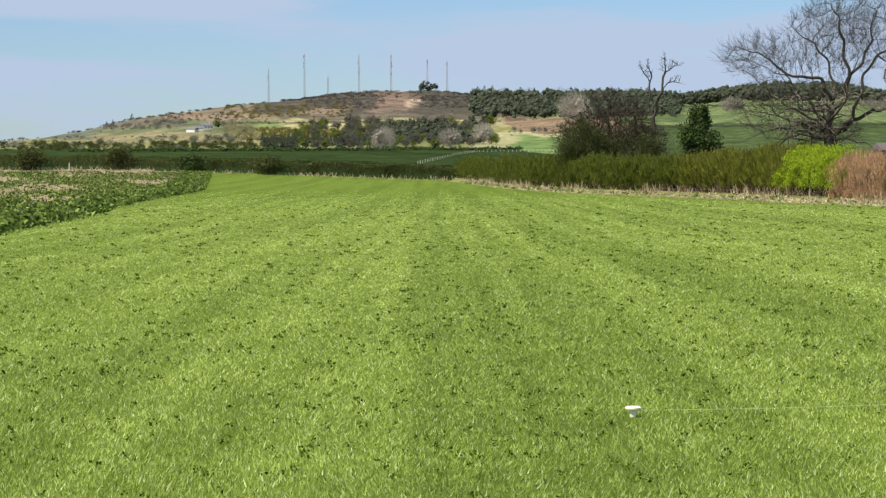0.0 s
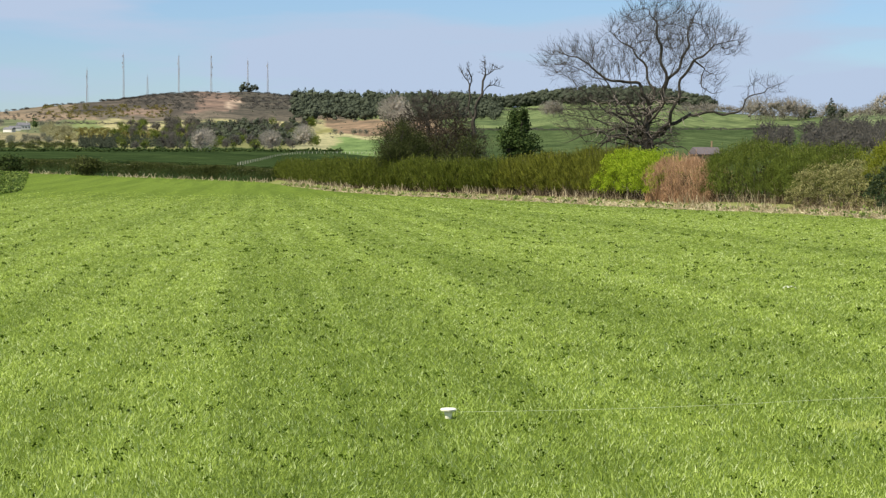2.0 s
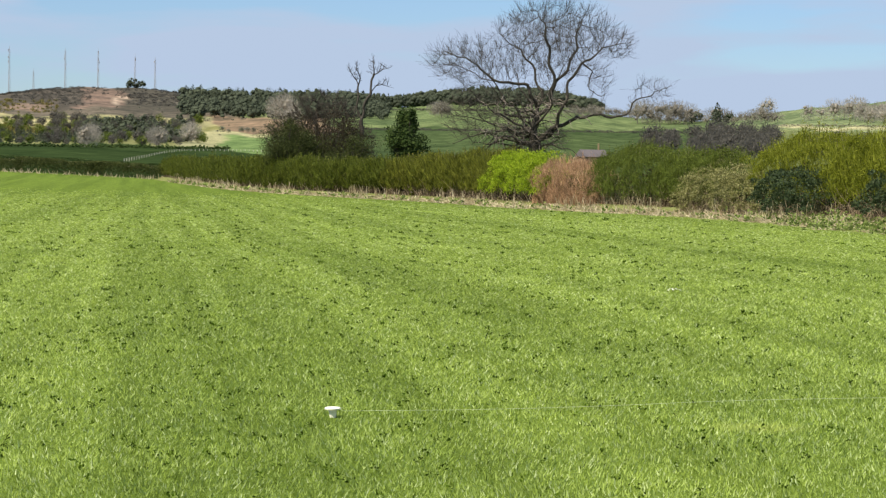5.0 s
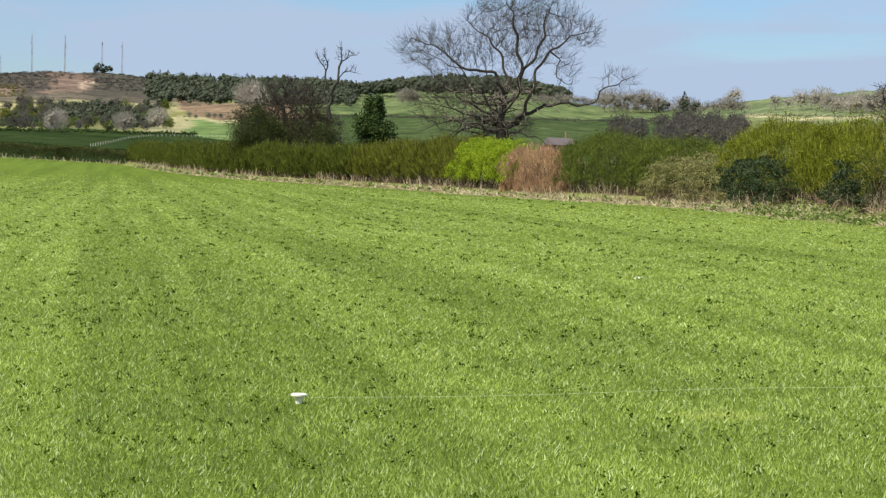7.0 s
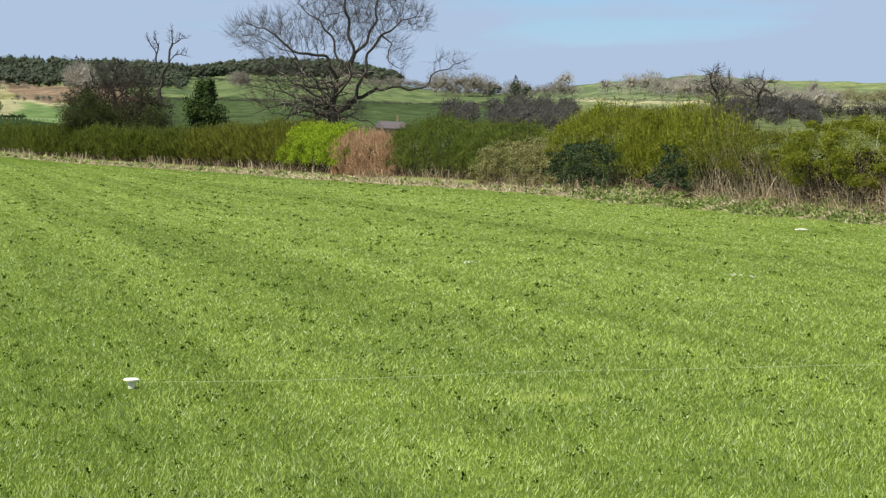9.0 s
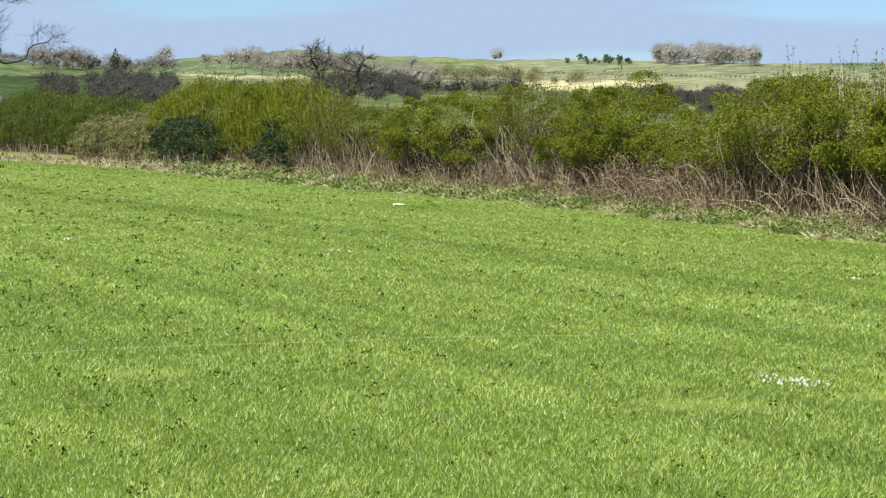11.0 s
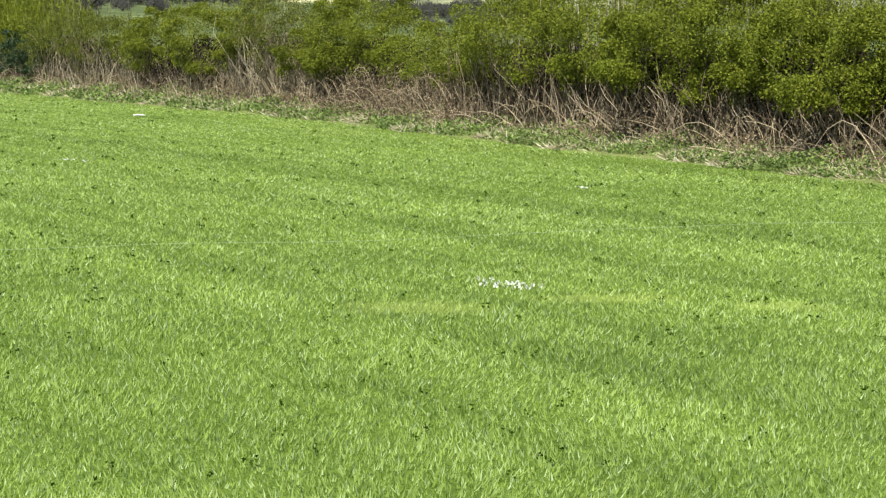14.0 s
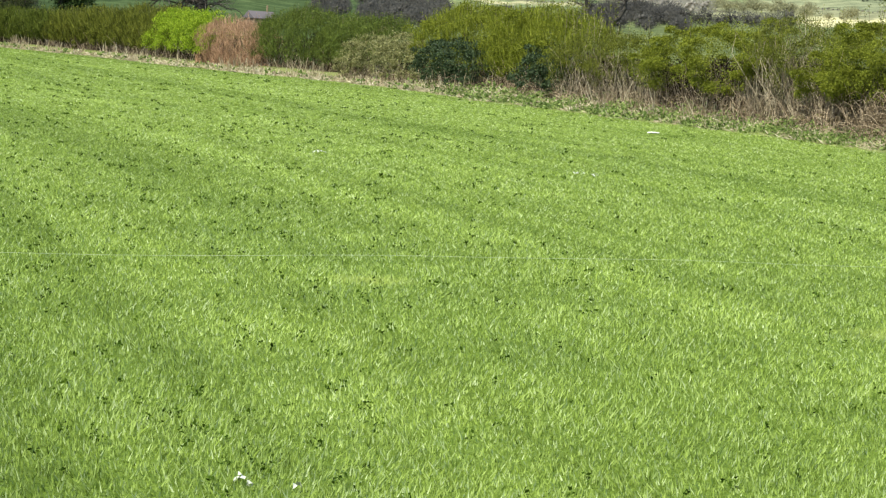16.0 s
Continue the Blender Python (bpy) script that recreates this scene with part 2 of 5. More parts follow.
# ------------------------------------------------------------------ mesh helpers
def npmesh(name, v, f, mat, smooth=False):
    """A mesh from arrays: vertices (n, 3) and faces that all have the same number of corners."""
    v, f = np.asarray(v, np.float32), np.asarray(f, np.int32)
    me = bpy.data.meshes.new(name)
    k = f.shape[1]
    me.vertices.add(len(v))
    me.vertices.foreach_set("co", v.ravel())
    me.loops.add(f.size)
    me.loops.foreach_set("vertex_index", f.ravel())
    me.polygons.add(len(f))
    me.polygons.foreach_set("loop_start", np.arange(len(f), dtype=np.int32) * k)
    me.polygons.foreach_set("loop_total", np.full(len(f), k, np.int32))
    if smooth:
        me.polygons.foreach_set("use_smooth", np.ones(len(f), bool))
    for one in mat if isinstance(mat, (list, tuple)) else [mat]:
        me.materials.append(one)
    me.update(calc_edges=True)
    return me


def thing(name, at, label, category, group="", kind=""):
    ob = new(name)
    ob.location = at
    return tagged(ob, label, category, group, kind)


def part(name, me, parent, label=""):
    """Links a mesh, given in world places, as one part under a thing."""
    if isinstance(me, bmesh.types.BMesh):
        bm, me = me, bpy.data.meshes.new(name)
        bm.to_mesh(me)
        bm.free()
    ob = new(name, me)
    if parent:
        ob.parent = parent
        top = parent.location + (parent.parent.location if parent.parent else Vector())
        ob.location = -top
    return tagged(ob, label)


def solid(name, bm, mat, parent=None, label=""):
    me = bpy.data.meshes.new(name)
    bm.to_mesh(me)
    bm.free()
    me.materials.append(mat)
    return part(name, me, parent, label)


def unit(a):
    return a / np.maximum(np.linalg.norm(a, axis=-1, keepdims=True), 1e-9)


def tubes(p0, p1, r0, r1, sides=4):
    """Open tapered tubes from p0 to p1."""
    n = len(p0)
    d = unit(p1 - p0)
    ref = np.where(np.abs(d[:, 2:3]) > 0.9, np.array([[1.0, 0, 0]]), np.array([[0, 0, 1.0]]))
    a = unit(np.cross(d, ref))
    b = np.cross(d, a)
    ang = np.arange(sides) * 2 * np.pi / sides
    ring = a[:, None] * np.cos(ang)[None, :, None] + b[:, None] * np.sin(ang)[None, :, None]
    v = np.concatenate([p0[:, None] + ring * np.reshape(r0, (n, 1, 1)), p1[:, None] + ring * np.reshape(r1, (n, 1, 1))], 1)
    i = np.arange(sides)
    j = (i + 1) % sides
    one = np.stack([i, j, j + sides, i + sides], 1)
    f = (np.arange(n) * 2 * sides)[:, None, None] + one[None]
    return v.reshape(-1, 3), f.reshape(-1, 4)


def chains(pts, r0, r1, sides=3):
    """Tubes along polylines pts (n, k, 3), each tapering from r0 to r1."""
    n, k, _ = pts.shape
    t = np.linspace(0, 1, k)
    r = np.reshape(r0, (n, 1)) * (1 - t) + np.reshape(r1, (n, 1)) * t
    d = unit(np.gradient(pts, axis=1))
    a = unit(np.cross(d, np.array([0.31, 0.22, 0.93])))
    b = np.cross(d, a)
    ang = np.arange(sides) * 2 * np.pi / sides
    ring = a[:, :, None] * np.cos(ang)[None, None, :, None] + b[:, :, None] * np.sin(ang)[None, None, :, None]
    v = pts[:, :, None] + ring * r[:, :, None, None]
    i = np.arange(sides)
    j = (i + 1) % sides
    one = np.stack([i, j, j + sides, i + sides], 1)
    f = (np.arange(n) * k * sides)[:, None, None, None] + (np.arange(k - 1) * sides)[None, :, None, None] + one[None, None]
    return v.reshape(-1, 3), f.reshape(-1, 4)


def leaves(p, size, rng, out=None, aspect=0.6, spread=1.0, tri=False):
    """Small folded diamonds at p, facing roughly out."""
    n = len(p)
    nr = rng.normal(size=(n, 3)) * spread
    if out is not None:
        nr = nr + out
    nr = unit(nr)
    a = unit(np.cross(nr, rng.normal(size=(n, 3))))
    b = np.cross(nr, a)
    s = np.reshape(size, (-1, 1)) * rng.uniform(0.65, 1.25, (n, 1))
    v = np.stack([p - a * s * 0.5, p + b * s * aspect * 0.5 + nr * s * 0.12, p + a * s * 0.5, p - b * s * aspect * 0.5 + nr * s * 0.12], 1)
    if tri:
        return v[:, :3].reshape(-1, 3), np.arange(n * 3).reshape(n, 3)
    f = np.arange(n * 4).reshape(n, 4)
    return v.reshape(-1, 3), f


def strokes(p, d, length, width, rng):
    """Long thin blades that start at p and point along d."""
    n = len(p)
    d = unit(d)
    a = unit(np.cross(d, rng.normal(size=(n, 3)))) * np.reshape(width, (-1, 1)) * 0.5
    ln = np.reshape(length, (-1, 1))
    v = np.stack([p, p + d * ln * 0.45 + a, p + d * ln, p + d * ln * 0.45 - a], 1)
    return v.reshape(-1, 3), np.arange(n * 4).reshape(n, 4)


def join(*vf):
    vs, fs, at = [], [], 0
    for v, f in vf:
        vs.append(v)
        fs.append(f + at)
        at += len(v)
    return np.concatenate(vs), np.concatenate(fs)


def wobble(u, seed, octaves=((1.0, 1.0), (2.3, 0.5), (5.1, 0.25))):
    """Smooth one-dimensional noise between about -1 and 1."""
    r = np.random.default_rng(seed)
    out = 0.0
    for fq, am in octaves:
        out = out + am * np.sin(u * fq + r.uniform(0, 6.28)) * np.cos(u * fq * 0.61 + r.uniform(0, 6.28))
    return out


def smooth01(t):
    t = np.clip(t, 0, 1)
    return t * t * (3 - 2 * t)


# ------------------------------------------------------------------ lie of the land
EDGE_Y = [0, 15, 25, 31, 36, 42, 50, 62, 84, 95, 110, 120, 130, 140, 160, 177, 192, 209, 237, 300, 330]
EDGE_X = [20.0, 20.6, 21.1, 21.6, 22.0, 22.9, 24.1, 24.5, 24.5, 25.7, 25.8, 24.6, 23.2, 21.6, 20.4, 18.4, 15.3, 11.9, 7.8, 2.2, 0.0]
SKY_AZ = [-60, -16, -10, -8.66, -7.3, -6, -4.6, -3.3, -1.9, -0.3, 0.83, 1.65, 3, 5, 6, 7.7, 9.5, 11.4, 13.3, 14.6, 16, 18, 20, 22.8, 25.5, 29, 32, 35, 41, 50, 80, 130]
SKY_EL = [0.3, 0.6, 1.0, 1.22, 1.52, 1.70, 1.86, 2.0, 2.16, 2.18, 2.05, 1.92, 1.95, 1.90, 1.80, 2.0, 2.0, 1.62, 1.55, 1.70, 1.90, 2.08, 2.0, 1.96, 2.03, 2.0, 2.05, 2.14, 2.22, 2.0, 0.8, 0.3]
FIELD_END = 330.0


def hedge_x(y):
    return np.interp(y, EDGE_Y, EDGE_X)


def crop_x(y):
    return np.interp(y, [0, 76, 108, 139, 160, 214, 273, 333], [-8.0, -14.3, -16.6, -19.3, -20.6, -22.2, -27.7, -33.1])


def far_range(az):
    return np.interp(az, [-60, -10, 0, 5, 12, 20, 30, 42, 80], [2500, 2800, 3300, 2600, 2100, 1700, 1400, 1300, 1800])


def ground(x, y, banked=True):
    """Height of the land, with or without the bank under the hedge."""
    x, y = np.asarray(x, float), np.asarray(y, float)
    r, az = np.hypot(x, y), np.degrees(np.arctan2(x, y))
    rise = 3.0 * np.clip((y - 90) / 250, 0, 1.3) ** 1.8 * np.clip(0.55 - x * 0.014, 0.1, 1.15)
    bank = 0.42 * smooth01((x - hedge_x(y)) / 1.9) * smooth01((y - 4) / 8) * smooth01((hedge_x(y) + 11 - x) / 4) if banked else 0.0
    near = rise + bank + 0.015 * np.sin(x * 0.7 + 1) * np.sin(y * 0.31)
    r1, sky = far_range(az), np.interp(az, SKY_AZ, SKY_EL)
    e0 = np.interp(az, [-30, -10, -5, 0, 5, 60], [0.2, 0.42, 0.36, 0.16, 0.0, 0.0])
    t = np.clip((r - 360) / (r1 - 360), 0, 1)
    el = e0 + (sky - e0) * t ** 1.2
    lump = 0.0003 * r * smooth01((r - 500) / 600) * (np.sin(az * 2.1 + r * 0.004) * 0.5 + np.sin(az * 5.3 - r * 0.007) * 0.3 + np.sin(az * 13.0) * 0.12)
    far = 1.6 + np.minimum(r, r1) * np.tan(np.radians(el)) - np.maximum(r - r1, 0) * 0.035 + lump
    w = smooth01((r - 325) / 70)
    return near * (1 - w) + far * w


def place(az, el):
    """The point of the far land that is seen from the camp at this heading and height, in degrees."""
    az, el = np.atleast_1d(np.asarray(az, float)), np.atleast_1d(np.asarray(el, float))
    rr = np.geomspace(340, 3400, 260)
    a = np.radians(az)[:, None]
    x, y = rr * np.sin(a), rr * np.cos(a)
    z = ground(x, y)
    e = np.maximum.accumulate(np.degrees(np.arctan2(z - 1.6, rr[None])), 1)
    k = np.clip((e < el[:, None]).sum(1), 1, len(rr) - 1)
    k = np.where(rr[k] > far_range(az) * 0.99, np.searchsorted(rr, far_range(az) * 0.985), k)
    i = np.arange(len(az))
    return np.stack([x[i, k], y[i, k], z[i, k]], 1)


# one sheet of land out to the horizon
fine = np.arange(-13.0, 48.01, 0.14)
azs = np.concatenate([fine, np.arange(51, 345, 3.0)])
rs = np.concatenate([[0.001, 2, 4], np.geomspace(6, 60, 18), np.geomspace(62, 330, 44), np.geomspace(335, 3600, 150), [4000, 4400, 4900]])
A, R = np.meshgrid(np.radians(azs), rs)
X, Y = R * np.sin(A), R * np.cos(A)
Z = ground(X, Y, False)
na, nr_ = len(azs), len(rs)
V = np.stack([X, Y, Z], -1).reshape(-1, 3)
ii, jj = np.meshgrid(np.arange(nr_ - 1), np.arange(na), indexing="ij")
jn = (jj + 1) % na
F = np.stack([ii * na + jj, ii * na + jn, (ii + 1) * na + jn, (ii + 1) * na + jj], -1).reshape(-1, 4)[:, ::-1]
land_me = npmesh("ground", V, F, [GROUND_GRASS, SOIL, PASTURE_SHADED, FAR_LAND], True)
C = V[F].mean(1)
cr = np.hypot(C[:, 0], C[:, 1])
mi = np.full(len(C), 3)
near_f = (cr <= 345) & (C[:, 1] < FIELD_END)
mi[near_f] = 0
mi[near_f & (C[:, 0] < crop_x(C[:, 1])) & (C[:, 1] > 20)] = 1
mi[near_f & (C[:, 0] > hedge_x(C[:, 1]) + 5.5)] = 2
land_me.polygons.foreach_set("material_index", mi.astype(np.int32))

# what grows where on the far land: heading from, to, height from, to (degrees), colour
LAND_USE = [
    (-60, 5, -1, 0.80, (0.022, 0.037, 0.013)),       # pasture behind the boundary hedge, cloud shade put into its colour
    (-60, 3, 0.80, 1.05, (0.15, 0.155, 0.065)),        # rough valley floor
    (-60, -4.2, 0.95, 1.18, (0.165, 0.15, 0.085)),     # straw-coloured fields
    (-60, -4.6, 1.16, 1.48, (0.10, 0.115, 0.062)),     # grass round the farm
    (-4.8, 2.2, 1.05, 1.22, (0.15, 0.15, 0.06)),     # scrubby slope
    (-3.9, 2.0, 1.22, 1.46, (0.245, 0.23, 0.118)),     # long pale field
    (-60, -8.4, 1.00, 3.0, (0.095, 0.108, 0.075)),     # far shoulder, grey-green from haze put into the colour
    (-8.6, -6.2, 1.30, 3.0, (0.105, 0.094, 0.07)),    # scrubby brown shoulder
    (-6.9, -4.2, 1.50, 3.0, (0.135, 0.112, 0.08)),     # brown moor shoulder
    (-6.6, -3.6, 1.46, 1.66, (0.165, 0.13, 0.09)),    # bracken shoulder
    (-3.9, 2.2, 1.46, 1.80, (0.095, 0.084, 0.064)),    # bracken slope
    (-4.6, -1.4, 1.62, 3.0, (0.062, 0.056, 0.046)),  # heather top
    (-1.7, -0.6, 1.66, 3.0, (0.135, 0.10, 0.078)),   # red-brown bracken top
    (-0.75, 1.6, 1.58, 3.0, (0.062, 0.058, 0.046)),    # heather top
    (-1.0, -0.88, 1.72, 1.82, (0.34, 0.27, 0.20)),   # pale track up the hill
    (-0.92, -0.80, 1.80, 1.90, (0.34, 0.27, 0.20)),
    (-0.84, -0.62, 1.89, 1.95, (0.34, 0.27, 0.20)),
    (0.6, 1.3, 1.80, 1.86, (0.34, 0.31, 0.25)),      # quarry scar
    (-3.2, -2.3, 1.60, 1.76, (0.16, 0.12, 0.09)),    # reddish patch
    (1.5, 4.3, 1.10, 1.50, (0.15, 0.112, 0.074)),      # rusty bank under the pines
    (0.9, 2.9, 0.74, 1.12, (0.235, 0.23, 0.125)),      # pale track field
    (1.9, 4.8, 0.62, 1.04, (0.10, 0.15, 0.055)),     # green field tongue
    (4.3, 14.5, -1, 1.30, (0.046, 0.068, 0.027)),    # pasture in the dip, its green darkened for a cloud's shadow
    (4.3, 14.0, 1.32, 3.0, (0.088, 0.118, 0.050)),    # pasture on the rise, its green slightly greyed for haze
    (14.0, 60, -1, 1.32, (0.10, 0.12, 0.05)),
    (14.0, 23.0, 1.32, 1.85, (0.115, 0.145, 0.07)),
    (15.2, 19.4, 1.36, 1.44, (0.24, 0.235, 0.13)),   # pale track between fields,
    (14.8, 19.3, 1.84, 3.0, (0.09, 0.128, 0.06)),
    (19.0, 60, 1.32, 1.70, (0.165, 0.17, 0.095)),
    (23.6, 26.9, 1.24, 1.48, (0.36, 0.34, 0.18)),    # pale stubble
    (22.5, 60, 1.68, 3.0, (0.165, 0.18, 0.10)),
    (31.0, 60, 1.72, 3.0, (0.125, 0.15, 0.08)),
]
vr, vaz = np.hypot(V[:, 0], V[:, 1]), np.degrees(np.arctan2(V[:, 0], V[:, 1]))
vel = np.degrees(np.arctan2(V[:, 2] - 1.6, vr))
wob = 0.03 * np.sin(vaz * 2.3 + 1) + 0.02 * np.sin(vaz * 5.1 + vr * 0.004) + 0.012 * np.sin(vaz * 11)
waz = 0.18 * np.sin(vel * 9) + 0.1 * np.sin(vel * 23 + 2)
land = np.tile(np.array([0.14, 0.17, 0.07]), (len(V), 1))
for a0, a1, l0, l1, c in LAND_USE:
    k = smooth01((vaz + waz - a0 + 0.06) / 0.12) * smooth01((a1 - vaz - waz + 0.06) / 0.12) * smooth01((vel + wob - l0 + 0.012) / 0.024) * smooth01((l1 - vel - wob + 0.012) / 0.024)
    land = land * (1 - k[:, None]) + np.array(c) * k[:, None]
use = land_me.attributes.new("land_use", "FLOAT_COLOR", "POINT")
use.data.foreach_set("color", np.concatenate([land, np.ones((len(V), 1))], 1).astype(np.float32).ravel())
tagged(new("ground", land_me), "mown green field running out to rough hill pasture and moor", "ground", kind="structure")


# earth strip under and before the hedge
sy = np.geomspace(10, 325, 420)
so = np.array([-0.3, 0.0, 0.25, 0.6, 1.0, 1.5, 2.0, 3.0, 5.0, 7.0, 8.0, 9.0, 10.0, 11.5])
SX = hedge_x(sy)[:, None] + so[None]
SY = np.repeat(sy[:, None], len(so), 1)
SV = np.stack([SX, SY, ground(SX, SY) + np.where((so < -0.1) | (so > 11), -0.02, 0.006)[None]], -1).reshape(-1, 3)
a, b = np.meshgrid(np.arange(len(sy) - 1), np.arange(len(so) - 1), indexing="ij")
SF = np.stack([a * len(so) + b, a * len(so) + b + 1, (a + 1) * len(so) + b + 1, (a + 1) * len(so) + b], -1).reshape(-1, 4)
tagged(new("verge", npmesh("verge", SV, SF, VERGE_EARTH, True)), "rough earth bank under the hedge", "bank", kind="structure")

# ------------------------------------------------------------------ grass of the field
def grass_field():
    """Leaning blades, wider and sparser with distance."""
    rng = np.random.default_rng(11)
    n = 1400000
    q = np.linspace(6.0, 215.0, 4000)
    cum = np.cumsum(1 / ((0.0044 + 0.00034 * q) * (1 + 0.004 * q)))
    r = np.interp(rng.random(n) * cum[-1], cum, q)
    az = np.radians(rng.uniform(-12, 46, n))
    x, y = r * np.sin(az), r * np.cos(az)
    # blades thin out past 150 m, so darker ground imitates cloud shade
    keep = (x < hedge_x(y) + 0.5) & (x > crop_x(y)) & (rng.random(n) < 1 - 0.93 * smooth01((r - 150) / 65))
    x, y, r = x[keep], y[keep], r[keep]
    n = len(x)
    tuft = np.sin(x * 5.1 + 2 * np.sin(y * 3.3)) * np.sin(y * 4.7 + 1.5 * np.sin(x * 2.9))
    clump = np.sin(x * 31 + 5 * np.sin(y * 9.1)) * np.sin(y * 27 + 5 * np.sin(x * 8.3))
    h = rng.uniform(0.014, 0.038, n) * (1 + 0.2 * tuft + 0.55 * clump * np.exp(-r / 24)) * (1 + r * 0.004)
    w = (0.0044 + 0.00034 * r) * rng.uniform(0.7, 1.45, n)
    turn = rng.uniform(0, 2 * np.pi, n)
    side = np.stack([np.cos(turn), np.sin(turn), 0 * turn], 1) * w[:, None] * 0.5
    lean = np.concatenate([(rng.normal(0, 1, (n, 2)) * np.clip(0.3 + 0.03 * (r - 9), 0.3, 1.9)[:, None] + 0.15 * np.stack([np.sin(x * 3 + y), np.cos(y * 2.3 - x)], 1) + (0.62 * np.exp(-r / 16))[:, None] * np.stack([np.sin(x * 43 + 7 * np.sin(y * 11)), np.sin(y * 39 + 7 * np.sin(x * 12))], 1)) * h[:, None], np.zeros((n, 1))], 1)
    base = np.stack([x, y, ground(x, y) - 0.003], 1)
    tip = base + np.array([[0, 0, 1.0]]) * h[:, None] + lean
    v = np.stack([base - side, base + side, tip], 1).reshape(-1, 3)
    tagged(new("grass", npmesh("grass", v, np.arange(n * 3).reshape(n, 3), BLADE)), "short mown green grass blades with paler tips", "grass", kind="stuff")
    # darker broad-leaved weeds scattered through the sward
    n = 5200
    r = (6.0 ** -0.35 + rng.random(n) * (140.0 ** -0.35 - 6.0 ** -0.35)) ** (-1 / 0.35)
    az = np.radians(rng.uniform(-12, 46, n))
    x, y = r * np.sin(az), r * np.cos(az)
    keep = (x < hedge_x(y)) & (x > crop_x(y)) & (rng.random(n) < (0.25 + 0.75 * smooth01((r - 8) / 14)) * (1 - 0.65 * smooth01((x / y - 0.2) / 0.2)))
    x, y, r = np.repeat(x[keep], 7), np.repeat(y[keep], 7), np.repeat(r[keep], 7)
    s = 0.0095 + 0.0005 * r
    x, y = x + rng.normal(0, 1, len(x)) * s, y + rng.normal(0, 1, len(x)) * s
    p = np.stack([x, y, ground(x, y) + rng.uniform(0.015, 0.05, len(x))], 1)
    tagged(new("sward_weeds", npmesh("sward_weeds", *leaves(p, s * 1.5, rng, np.array([0, 0, 0.5])), SWARD_DARK)), "small dark green weeds dotted through the grass", "weeds", kind="stuff")


grass_field()


# ------------------------------------------------------------------ hedge
def bush(name, label, y0, y1, h, leaf, n, size, off=1.6, width=2.0, bare=0.0, stems=120, twig=None, arches=0, sprigs=0,
         seed=0, group="bushes of the field hedge", xy=None, lump=0.34, stem_r=(0.004, 0.012), category="bush", sprig_h=0.5, brush=0, blade=(0.3, 0.7, 0.03), dome=0.0, fill=0, spray=5.5, cane_h=0.62, stem_h=0.0, litter=0, over=0.0):
    """A stretch of hedge between y0 and y1: leaves over a lumpy body, with bare stems under it."""
    rng = np.random.default_rng(seed + 77)
    line = xy or hedge_x
    ym = 0.5 * (y0 + y1)
    flat = lambda y: np.clip(np.minimum(y - y0, y1 - y) / (0.22 * (y1 - y0)), 0, 1) ** 0.45
    bell = lambda y: np.sqrt(np.clip(1 - ((y - ym) / (0.5 * (y1 - y0))) ** 2, 0, 1))
    ends = lambda y: flat(y) * (1 - dome) + bell(y) * dome
    tall = lambda y: h * (1 + 0.085 * wobble(y * 1.1, seed, ((1, 1), (2.7, 0.7), (6.3, 0.4)))) * (0.55 + 0.45 * ends(y))

    def body(m):
        y = rng.uniform(y0 - 0.2, y1 + 0.2, m)
        s, kind = rng.random(m), rng.random(m)
        hh = tall(np.clip(y, y0, y1))
        front, top = kind < 0.60, (kind >= 0.60) & (kind < 0.92)
        bow = np.sin(np.pi * (0.20 - 0.11 * over + (0.58 - 0.04 * over) * s)) ** 0.9 * (0.55 + 0.45 * ends(np.clip(y, y0, y1)))
        fx = np.where(front, -bow, np.where(top, s * 2 - 1, bow)) * width * 0.5
        fz = np.where(top, 1 - 0.26 * (2 * s - 1) ** 2, s * 0.94)
        lum = lump * (np.sin(y * 2.3 + seed) * np.sin(fz * 5.2 + seed * 2 + y) + 0.6 * np.sin(y * 5.9 + fz * 9 + seed))
        dep = rng.exponential(0.16, m)
        x = fx + np.where(front, -lum + dep, np.where(top, 0.3 * lum, lum - dep))
        z = hh * fz + np.where(top, np.minimum(lum * 0.35, 0.09) - dep * 0.8, 0) + rng.normal(0, 0.05, m)
        cut = bare * (0.8 + 0.45 * np.sin(y * 1.7 + seed) * np.sin(y * 0.6 + 1))
        ok = (z > 0.03) & (rng.random(m) < (1.0 if bare <= 0 else 0.015 + 0.985 * smooth01((z / h - cut) / 0.13)))
        x, y, z = x[ok], y[ok], z[ok]
        cx = line(y) + off + width / 2
        out = np.stack([np.where(front[ok], -1.0, np.where(top[ok], -0.3, 1.0)), 0 * x, np.where(top[ok], 1.0, 0.55)], 1)
        return np.stack([cx + x, y, ground(cx, y) + z], 1), out

    def clustered(m):
        """Leaves on the upper and outer sides of flattened sprays, with a thin veil between."""
        veil, vo = body(int(m * 0.34))
        hub, ho = body(max(24, int((y1 - y0) * h * spray)))
        k = int(m * 0.66 / len(hub))
        u = unit(rng.normal(size=(len(hub), k, 3)) + 0.9 * ho[:, None] + np.array([0, 0, 0.35]))
        big = rng.uniform(0.55, 1.35, (len(hub), 1, 1)) * np.clip(h / 2.4, 0.8, 1.3)
        q = hub[:, None] + u * np.array([0.28, 0.38, 0.16]) * big * (1 - 0.35 * rng.random((len(hub), k, 1)) ** 2) + rng.normal(0, 0.03, (len(hub), k, 3))
        return np.concatenate([veil, q.reshape(-1, 3)]), np.concatenate([vo, (u * 0.8 + 0.2).reshape(-1, 3)])

